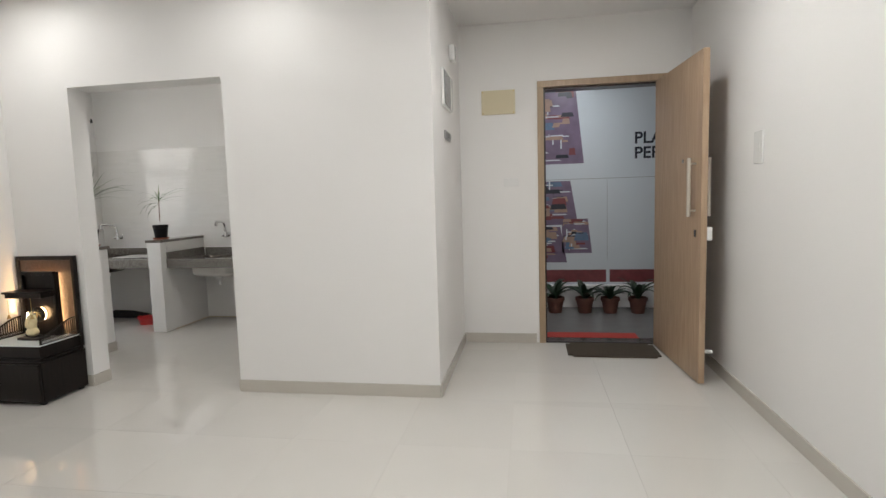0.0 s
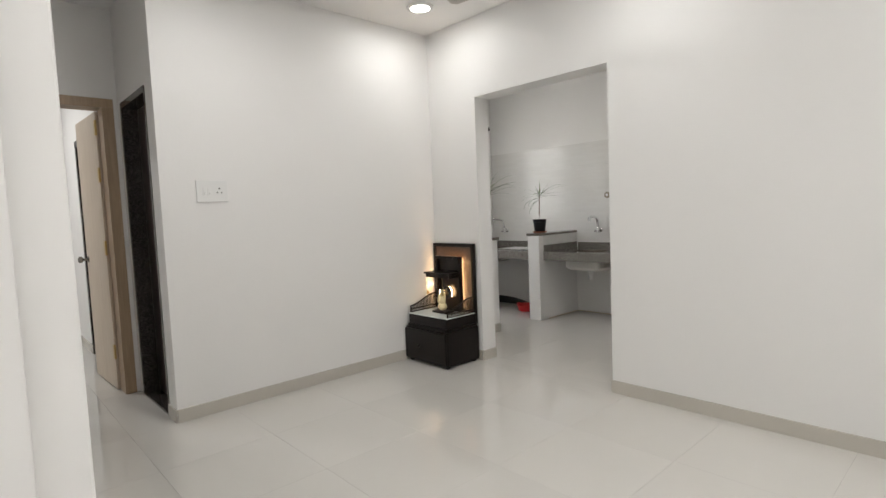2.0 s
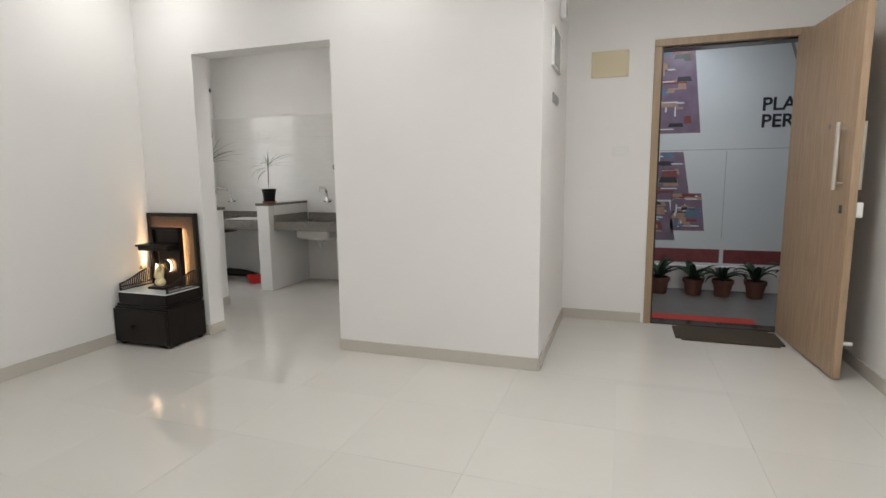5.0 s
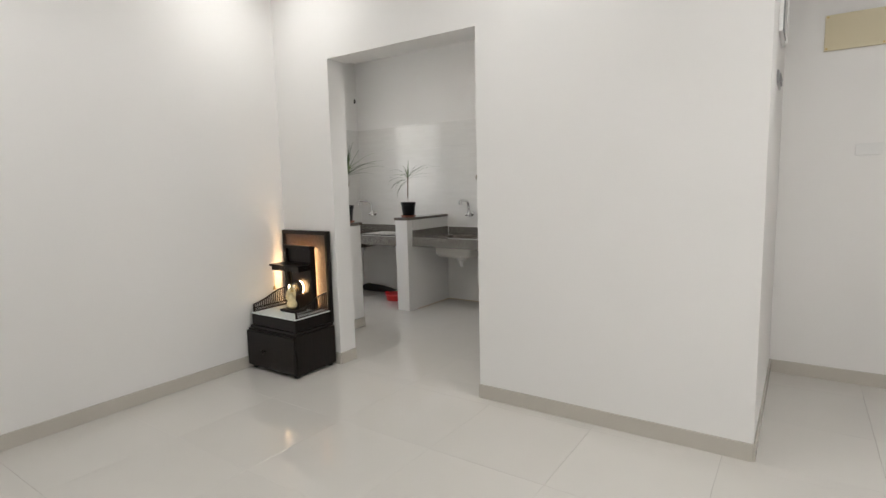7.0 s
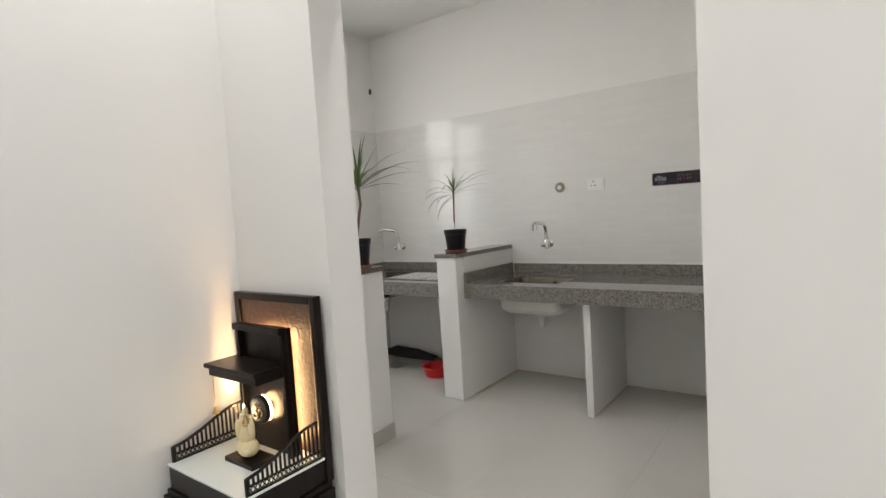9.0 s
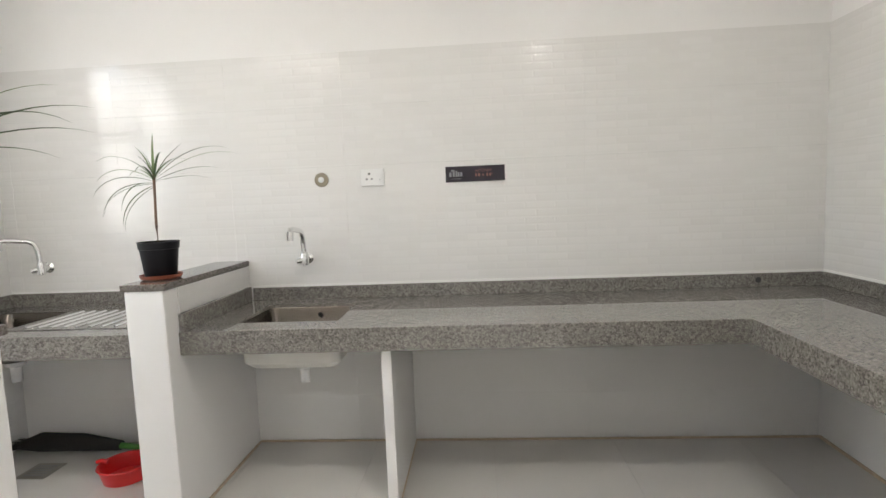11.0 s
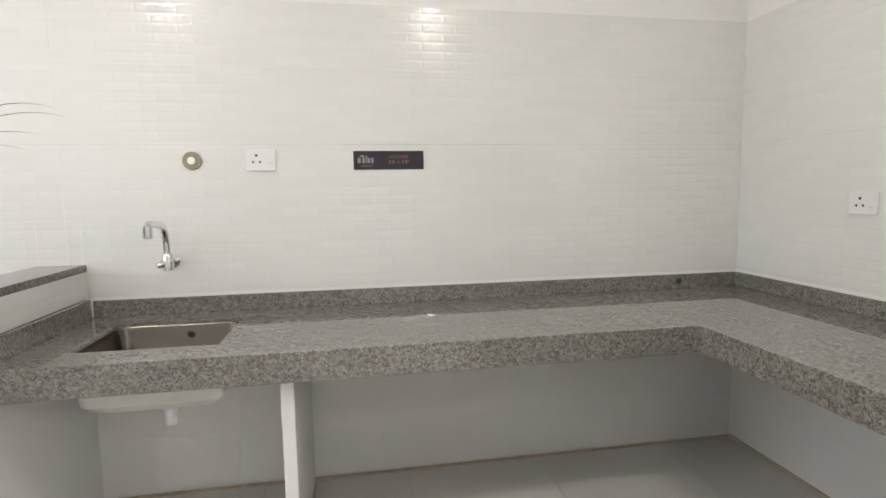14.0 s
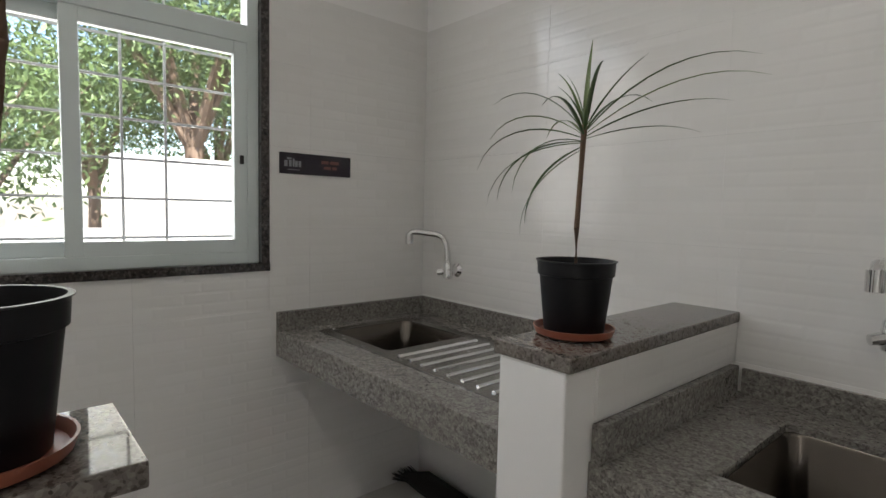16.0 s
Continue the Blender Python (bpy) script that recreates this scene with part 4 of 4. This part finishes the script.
def side_rail(x):
    """Pierced gallery that slopes down to the front."""
    prof = [(-0.335, 0.055), (-0.29, 0.062), (-0.22, 0.085), (-0.15, 0.115), (-0.10, 0.13), (-0.05, 0.135)]

    def hgt(y):
        for (a, ha), (b, hb) in zip(prof, prof[1:]):
            if a <= y <= b:
                return ha + (hb - ha) * (y - a) / (b - a)
        return 0.06
    rl = part("gallery_rail", tube(bmesh.new(), [(x, y, ZT + h) for y, h in prof], 0.006, 6), WENGE, pc, "pierced wooden side gallery")
    for i in range(17):
        y = -0.33 + i * 0.0172
        part("baluster", boxes((x - 0.003, x + 0.003, y - 0.003, y + 0.003, ZT + 0.03, ZT + hgt(y))), WENGE, rl)
    part("lower_bar", boxes((x - 0.004, x + 0.004, -0.335, -0.04, ZT + 0.026, ZT + 0.032), (x - 0.005, x + 0.005, -0.335, -0.04, ZT, ZT + 0.006)), WENGE, rl)
    lat = bmesh.new()
    for i in range(18):
        y = -0.333 + i * 0.0168
        tube(lat, [(x, y, ZT + 0.005), (x, y + 0.0168, ZT + 0.027)], 0.0022, 4)
        tube(lat, [(x, y + 0.0168, ZT + 0.005), (x, y, ZT + 0.027)], 0.0022, 4)
    part("lattice", lat, WENGE, rl)
    part("end_post", boxes((x - 0.005, x + 0.005, -0.342, -0.332, ZT, ZT + 0.058)), WENGE, rl)


side_rail(0.028)
side_rail(CW - 0.028)
for x, yy in ((0.108, -0.205), (0.30, -0.205)):
    bl = part("bell_chain", tube(bmesh.new(), [(x, yy, 0.712), (x, yy, 0.592)], 0.0012, 5), BRASS, pc)
    part("bell", lathe(bmesh.new(), [(0.002, 0.028), (0.006, 0.026), (0.008, 0.014), (0.014, 0.0), (0.012, 0.0)], (x, yy, 0.565), 14), BRASS, bl, "small brass bell", True)

idol = bmesh.new()
rq = random.Random(2)
for (x, y, z, rx_, ry_, rz_) in ((0, 0, 0.035, 0.045, 0.035, 0.035), (0, 0, 0.085, 0.032, 0.028, 0.042), (0.002, -0.004, 0.135, 0.024, 0.022, 0.024), (-0.03, -0.012, 0.09, 0.012, 0.012, 0.03), (0.032, 0.0, 0.115, 0.012, 0.012, 0.028), (0.0, 0.0, 0.162, 0.012, 0.012, 0.02), (-0.006, -0.028, 0.115, 0.009, 0.012, 0.03), (0.03, 0.0, 0.145, 0.012, 0.008, 0.014), (-0.024, 0.0, 0.142, 0.011, 0.007, 0.013), (0.02, -0.02, 0.03, 0.025, 0.02, 0.018)):
    bmesh.ops.create_icosphere(idol, subdivisions=3, radius=1.0, matrix=Matrix.Translation((x, y, z)) @ Matrix.Diagonal((rx_, ry_, rz_, 1)))
st = solid("figurine", idol, IDOL, "cream seated figurine on a dark base", "figurine", smooth=True)
st.location = (0.285, -0.20, ZT + 0.018)
solid("display_stand", boxes((0.20, 0.37, -0.245, -0.145, ZT, ZT + 0.018), bevel=0.003), WENGE, "dark wooden plinth under the figurine", "base")
cl = thing("candle_lamp", "small glowing white candle lamp in the shrine", "lamp", (0.215, -0.16, ZT + 0.018))
part("stick", lathe(bmesh.new(), [(0.008, 0), (0.008, 0.09)], n=12), WHITEPL, cl, "", True)
part("flame", lathe(bmesh.new(), [(0.004, 0.09), (0.011, 0.11), (0.009, 0.14), (0.001, 0.17)], n=12), mat("lamp_flame", (1, 0.9, 0.7), 0.5, emit=(1.0, 0.8, 0.5), strength=6), cl, "glowing flame bulb", True)
bulb = new("shrine_uplight", bpy.data.lights.new("shrine_uplight", 'SPOT'))
bulb.data.energy, bulb.data.color, bulb.data.shadow_soft_size = 4.5, (1.0, 0.72, 0.45), 0.012
bulb.data.spot_size, bulb.data.spot_blend = radians(58), 0.9
bulb.matrix_world = look((0.048, -0.085, 0.50), (0.030, -0.06, 1.3))

# ---- ceiling fan ----
fan = thing("ceiling_fan", "off-white ceiling fan with three blades, at rest", "fan", (1.60, -1.40, 0))
FANM = mat("fan_paint", (0.50, 0.47, 0.43), 0.3, var=0.03)
part("rod", tube(bmesh.new(), [(0, 0, 2.56), (0, 0, H - 0.01)], 0.012, 12), FANM, fan, "", True)
part("canopy", lathe(bmesh.new(), [(0.015, H - 0.09), (0.05, H - 0.06), (0.06, H)], n=24), FANM, fan, "", True)
part("motor", lathe(bmesh.new(), [(0.04, 2.46), (0.11, 2.475), (0.125, 2.51), (0.11, 2.55), (0.03, 2.575)], n=32), FANM, fan, "", True)
for k in range(3):
    bm = bmesh.new()
    pr = [(0.10, 0.035), (0.20, 0.055), (0.35, 0.062), (0.50, 0.066), (0.57, 0.060), (0.60, 0.035)]
    lo = [[bm.verts.new((r, s_ * w, 2.515 - 0.16 * s_ * w + dz)) for dz in (0, 0.004) for s_ in (-1, 1)] for r, w in pr]
    for a, b in zip(lo, lo[1:]):
        for i0, i1 in ((0, 1), (3, 2), (2, 0), (1, 3)):
            bm.faces.new((a[i0], a[i1], b[i1], b[i0]))
    bm.faces.new([lo[0][i] for i in (0, 2, 3, 1)])
    bm.faces.new([lo[-1][i] for i in (1, 3, 2, 0)])
    part("blade", bm, FANM, fan).matrix_local = pose(0, 0, 0, 0, 0, 118 + 120 * k)

# ---- downlights ----
base = None
for lx, ly in LIVING_LAMPS + KITCHEN_LAMPS:
    if base is None:
        base = thing("downlight", "round recessed white LED downlight, lit", "lamp", (lx, ly, H), "ceiling downlights")
        part("ring", lathe(bmesh.new(), [(0.075, -0.016), (0.10, -0.012), (0.102, 0.0), (0.07, 0.0)], n=36, cap=False), WHITEPL, base, "", True)
        part("diffuser", lathe(bmesh.new(), [(0.075, -0.014), (0.074, -0.010)], n=32), LEDW, base, "glowing white diffuser")
    else:
        copy_thing(base, pose(lx, ly, H))

# ---- entrance alcove ----
db = thing("meter_box", "white electrical box with a dark door edge", "electrical box", (AX, 0.60, 2.13))
part("case", boxes((0, 0.018, -0.20, 0.20, -0.13, 0.13), bevel=0.004), WHITEPL, db)
part("door", boxes((0.0182, 0.024, -0.185, 0.185, -0.118, 0.118), bevel=0.003), mat("tinted_cover", (0.16, 0.17, 0.17), 0.15), db, "tinted cover")
part("door_frame", boxes((0.0182, 0.027, 0.10, 0.19, -0.12, 0.12), bevel=0.003), WHITEPL, db)
so = thing("switch_plate", "grey switch plate with metal buttons", "switch", (AX, 0.60, 1.80))
part("plate", boxes((0, 0.010, -0.13, 0.13, -0.032, 0.032), bevel=0.002), mat("satin_grey", (0.35, 0.35, 0.35), 0.3, 0.6), so)
for y in (-0.08, 0.0, 0.08):
    part("button", boxes((0.010, 0.017, y - 0.02, y + 0.02, -0.02, 0.02), bevel=0.002), GREYPL, so)
be = thing("door_chime", "small white door chime box high on the wall", "chime", (AX, 0.86, 2.47))
part("case", boxes((0, 0.045, -0.045, 0.045, -0.06, 0.06), bevel=0.012), WHITEPL, be)
part("grille", boxes((0.045, 0.047, -0.025, 0.025, -0.035, -0.01)), GREYPL, be)
cb = thing("junction_box_cover", "cream blank cover plate screwed to the wall", "cover plate", (3.557, AY, 2.164))
part("plate", boxes((-0.148, 0.148, -0.012, 0, -0.105, 0.105), bevel=0.003), CREAMBOX, cb)
for x, z in ((-0.135, -0.092), (0.135, 0.092), (0.135, -0.092), (-0.135, 0.092)):
    part("screw", lathe(bmesh.new(), [(0.006, 0), (0.006, 0.002)], n=10), BRASS, cb).matrix_local = pose(x, -0.012, z, 90, 0, 0)
mt = thing("door_mat", "dark brown rectangular door mat on the tiles", "mat", (4.49, 1.17, 0))
bm = boxes((-0.37, 0.37, -0.20, 0.20, 0.0, 0.012))
bmesh.ops.bevel(bm, geom=[e for e in bm.edges if abs(e.verts[0].co.z - e.verts[1].co.z) > 0.005], offset=0.04, segments=5, affect='EDGES')
part("mat_body", bm, MATM, mt)
rm = solid("red_runner", boxes((3.95, 4.80, 1.60, 1.78, -0.008, 0.0), bevel=0.002), mat("red_carpet", (0.45, 0.05, 0.04), 0.95, var=0.2, scale=50), "red runner on the lobby floor", "rug")

# ---- lobby poster and plants ----
PY = LBY - 0.012
po = thing("wall_poster", "large pale blue poster with cut-away flat plans", "poster", (0, PY, 0))
part("sheet", boxes((3.35, 6.2, -0.006, 0.010, 0.12, 2.75)), POSTER, po)
part("sheet_band", boxes((3.35, 4.71, -0.0075, -0.0065, 0.29, 0.44)), POSTER_R, po, "maroon printed band")
part("sheet_band", boxes((4.75, 6.2, -0.0075, -0.0065, 0.29, 0.44)), POSTER_R, po, "maroon printed band")


def cutaway(x0, x1, z0, z1, seed):
    """A printed cut-away plan: slanted outline, rooms and furniture as flat blocks."""
    rnd = random.Random(seed)
    bm = bmesh.new()
    sl = (x1 - x0) * 0.16
    vs = [bm.verts.new(p) for p in ((x0, -0.0075, z0), (x1 + sl, -0.0075, z0), (x1, -0.0075, z1), (x0, -0.0075, z1))]
    bm.faces.new(vs)
    r = bmesh.ops.extrude_face_region(bm, geom=bm.faces[:])
    for v in r["geom"]:
        if isinstance(v, bmesh.types.BMVert):
            v.co.y += 0.001
    part("printed_plan", bm, POSTER_P, po)
    for m, k in ((POSTER_T, 9), (POSTER_R, 6), (POSTER_B, 5), (POSTER, 16), (POSTER_P, 4), (INK, 5)):
        for i in range(k):
            w, h = rnd.uniform(0.06, 0.2), rnd.uniform(0.02, 0.09)
            x, z = rnd.uniform(x0, x1 - w), rnd.uniform(z0 + 0.03, z1 - h)
            if m is POSTER:
                w, h = (0.015, h * 1.4) if i % 2 else (w, 0.014)
                h = min(h, z1 - z)
            q = bmesh.new()
            y = -0.0085 - rnd.uniform(0, 0.002)
            s_ = w * 0.12
            f = q.faces.new([q.verts.new(p) for p in ((x, y, z), (x + w + s_, y, z), (x + w, y, z + h), (x + s_, y, z + h))])
            part("printed_room", q, m, po)


cutaway(3.75, 4.36, 1.70, 2.62, 3)
cutaway(3.75, 4.30, 0.98, 1.50, 8)
cutaway(3.70, 4.18, 0.53, 0.96, 15)
cutaway(4.20, 4.50, 0.64, 1.05, 21)
for words, z in (("PLANNED", 1.905), ("PERFECT", 1.735)):
    ob = text("lettering", words[:3], 0.185, (0, 0, 0), (0, 0, 0), INK, po, 0.0006, 0.004)
    ob.matrix_local = pose(5.02, -0.0085, z, 90, 0, 0)
stroke = bmesh.new()
stroke.faces.new([stroke.verts.new(p) for p in ((5.22, -0.0085, 2.62), (5.25, -0.0085, 2.62), (5.33, -0.0085, 2.36), (5.30, -0.0085, 2.36))])
part("lettering_bar", stroke, GREYPL, po, "grey slanted letter stroke")
part("panel_joint", boxes((3.35, 6.2, -0.0072, -0.006, 1.515, 1.520)), GREYPL, po)
part("panel_joint", boxes((4.72, 4.724, -0.0072, -0.006, 0.56, 1.5)), GREYPL, po)
led = solid("planter_ledge", boxes((3.4, 6.4, LBY - 0.10, LBY - 0.0125, 0.0, 0.26), bevel=0.004), PAINT, "low white ledge below the poster", "ledge")


def pot_plant(x, y, seed):
    pl = thing("potted_plant", "leafy green plant in a terracotta pot in the lobby", "plant", (x, y, -0.008), "lobby plants")
    part("pot", lathe(bmesh.new(), [(0.07, 0), (0.095, 0.14), (0.105, 0.14), (0.105, 0.175), (0.09, 0.175), (0.085, 0.15), (0.01, 0.15)], n=24), TERRA, pl, "dark terracotta pot", True)
    rnd = random.Random(seed)
    for i in range(10):
        az = i * 2.399 + rnd.uniform(-0.4, 0.4)
        bm = bmesh.new()
        strap_leaf(bm, (0, 0, 0.15), az, radians(rnd.uniform(35, 82)), rnd.uniform(0.24, 0.44), rnd.uniform(0.06, 0.105), rnd.uniform(1.0, 2.6), rnd)
        part("leaf", bm, LEAF_DK, pl, "", True)
    return pl


for i, x in enumerate((4.10, 4.43, 4.71, 5.01, 5.32)):
    pot_plant(x, 2.72, 30 + i)

# ---- outside the kitchen window ----
structure("ground", boxes((-400, KX0 - 0.16, -400, 400, -0.6, -0.5)), EARTH, "dry bare ground outside", "ground")
structure("wall_compound", boxes((-4.2, -4.0, 1.52, 6.0, -0.5, 1.60)), PLASTER_OUT, "white compound wall outside the window", "wall")
structure("wall_compound_low", boxes((-6.4, -6.2, -4.0, 3.2, -0.5, 0.95)), PLASTER_OUT, "low compound wall behind shrubs", "wall")


def tree(x, y, h, seed, crown_r, leaves, base_z=-0.5, trunk_r=0.14):
    rnd = random.Random(seed)
    tr = thing("tree", "broad leafy tree with a forked brown trunk", "tree", (x, y, base_z))
    bm = bmesh.new()
    fork = h * 0.42
    tube(bm, [(0, 0, 0), (0.05, 0.02, fork * 0.5), (0, 0.04, fork)], [trunk_r, trunk_r * 0.85, trunk_r * 0.75], 12)
    tips = []
    for i in range(7):
        az, sp = i * 0.9 + rnd.uniform(-0.3, 0.3), rnd.uniform(0.45, 0.9) * crown_r
        mid = Vector((math.cos(az) * sp * 0.45, math.sin(az) * sp * 0.45, fork + (h - fork) * 0.45))
        tip = Vector((math.cos(az) * sp, math.sin(az) * sp, fork + (h - fork) * rnd.uniform(0.55, 1.0)))
        tube(bm, [(0, 0.04, fork - 0.05), mid, tip], [trunk_r * 0.55, trunk_r * 0.3, trunk_r * 0.1], 8)
        tips += [tip, mid, (mid + tip) / 2]
    part("trunk", bm, BARK, tr, "", True)
    verts, faces = [], []
    for i in range(leaves):
        c = tips[i % len(tips)] + Vector([rnd.gauss(0, crown_r * 0.22) for _ in range(3)])
        a, b = Vector([rnd.gauss(0, 1) for _ in range(3)]).normalized(), Vector([rnd.gauss(0, 1) for _ in range(3)]).normalized()
        L = rnd.uniform(0.035, 0.075)
        k = len(verts)
        verts += [c - a * L, c + b * L * 0.4, c + a * L, c - b * L * 0.4]
        faces.append((k, k + 1, k + 2, k + 3))
    me = bpy.data.meshes.new("crown")
    me.from_pydata([tuple(v) for v in verts], [], faces)
    me.materials.append(FOLIAGE)
    cr = new("crown", me)
    cr.parent = tr
    tagged(cr, "", "", "", "stuff")


tree(-6.0, 4.6, 6.2, 1, 2.2, 9000)
tree(-8.2, 3.2, 6.2, 2, 2.4, 16000, trunk_r=0.18)
tree(-10.5, 2.2, 4.8, 8, 2.4, 14000)
tree(-11.5, 4.6, 5.4, 9, 2.6, 14000)
tree(-9.5, 6.5, 6.5, 3, 2.6, 9000)
tree(-7.6, 0.6, 3.6, 4, 1.9, 7000, trunk_r=0.09)

# ---- wall tiles, piece by piece ----
tile_mesh = {}


def piece(key, material, dims, name, bevel):
    k = (key, material.name) + tuple(round(v, 3) for v in dims)
    if k not in tile_mesh:
        a, b, c = [v / 2 for v in dims]
        tile_mesh[k] = mesh_of(name, boxes((-a, a, -b, b, -c, c), bevel=0), material)
    return tile_mesh[k]


def lay(u0, u1, v0, v1, us, vs, cuts, put):
    """Cells of a grid with origin us, vs clipped to a rectangle, less the cut-outs."""
    def lines(a, b, o, step):
        q = [a]
        k = math.floor((a - o) / step) + 1
        while o + k * step < b - 0.012:
            if o + k * step > a + 0.012:
                q.append(o + k * step)
            k += 1
        return q + [b]
    U, V = lines(u0, u1, *us), lines(v0, v1, *vs)
    for a, b in zip(U, U[1:]):
        for c, d in zip(V, V[1:]):
            rects = [(a, b, c, d)]
            for x0, x1, y0, y1 in cuts:
                nxt = []
                for p, q, r, s in rects:
                    if q <= x0 or p >= x1 or s <= y0 or r >= y1:
                        nxt.append((p, q, r, s))
                        continue
                    if p < x0: nxt.append((p, x0, r, s))
                    if q > x1: nxt.append((x1, q, r, s))
                    m0, m1 = max(p, x0), min(q, x1)
                    if r < y0: nxt.append((m0, m1, r, y0))
                    if s > y1: nxt.append((m0, m1, y1, s))
                rects = nxt
            for r in rects:
                if r[1] - r[0] > 0.01 and r[3] - r[2] > 0.01:
                    put(*r)


G = 0.0002
kb, ke, kw = bpy.data.objects["wall_kitchen_back"], bpy.data.objects["wall_alcove"], bpy.data.objects["wall_kitchen_west"]


def wall_tile(parent, key, material, dims, at):
    ob = new("tile", piece(key, material, dims, "tile", 0))
    ob.location = at
    ob.parent = parent


lay(KX0 + 0.009, KX1 - 0.009, 0.012, 2.015, (0.54, 0.6), (0.252, 0.3), [(-0.165, -0.008, -1, 0.96)],
    lambda a, b, c, d: wall_tile(kb, "n", TILE_N if c > 0.6 else PLASTER, (b - a - 2 * G, 0.008, d - c - 2 * G), ((a + b) / 2, KY1 - 0.004, (c + d) / 2)))
lay(0.967, KY1 - 0.001, 0.012, 2.015, (0.545, 0.6), (0.252, 0.3), [],
    lambda a, b, c, d: wall_tile(ke, "e", TILE_E if c > 0.6 else PLASTER, (0.008, b - a - 2 * G, d - c - 2 * G), (KX1 - 0.004, (a + b) / 2, (c + d) / 2)))
lay(0.155, KY1 - 0.001, 0.0, 2.015, (0.545, 0.6), (0.252, 0.3), [(WY0, WY1, WZ0, WZ1)],
    lambda a, b, c, d: wall_tile(kw, "e2", TILE_E, (0.008, b - a - 2 * G, d - c - 2 * G), (KX0 + 0.004, (a + b) / 2, (c + d) / 2)))
lay(CF + 0.0, KY1 - 0.01, 0.852, 0.957, (0.545, 0.6), (0.252, 0.3), [],
    lambda a, b, c, d: wall_tile(div, "e3", TILE_E, (0.007, b - a - 2 * G, d - c - 2 * G), (-0.0045, (a + b) / 2, (c + d) / 2)))

# ---- floor tiles, piece by piece ----


def floor_tile(a, b, c, d):
    ob = new("tile", piece("f", FLOOR, (b - a - 0.0009, d - c - 0.0009, 0.006), "tile", 0))
    ob.location = ((a + b) / 2, (c + d) / 2, -0.003)
    ob.parent = floor


for r in ((SX + 0.03, RX, BY, SY), (0, RX, SY, 0), (PX, 0, SY, LY), (AX, RX, 0, AY), (OX0, OX1, 0, 0.155), (KX0, KX1, 0.155, KY1), (DX0, DX1, AY, AY + 0.15), (-5.2, PX, -4.2, -2.29)):
    lay(*r, (1.25, 0.612), (-1.3, 0.612), [], floor_tile)
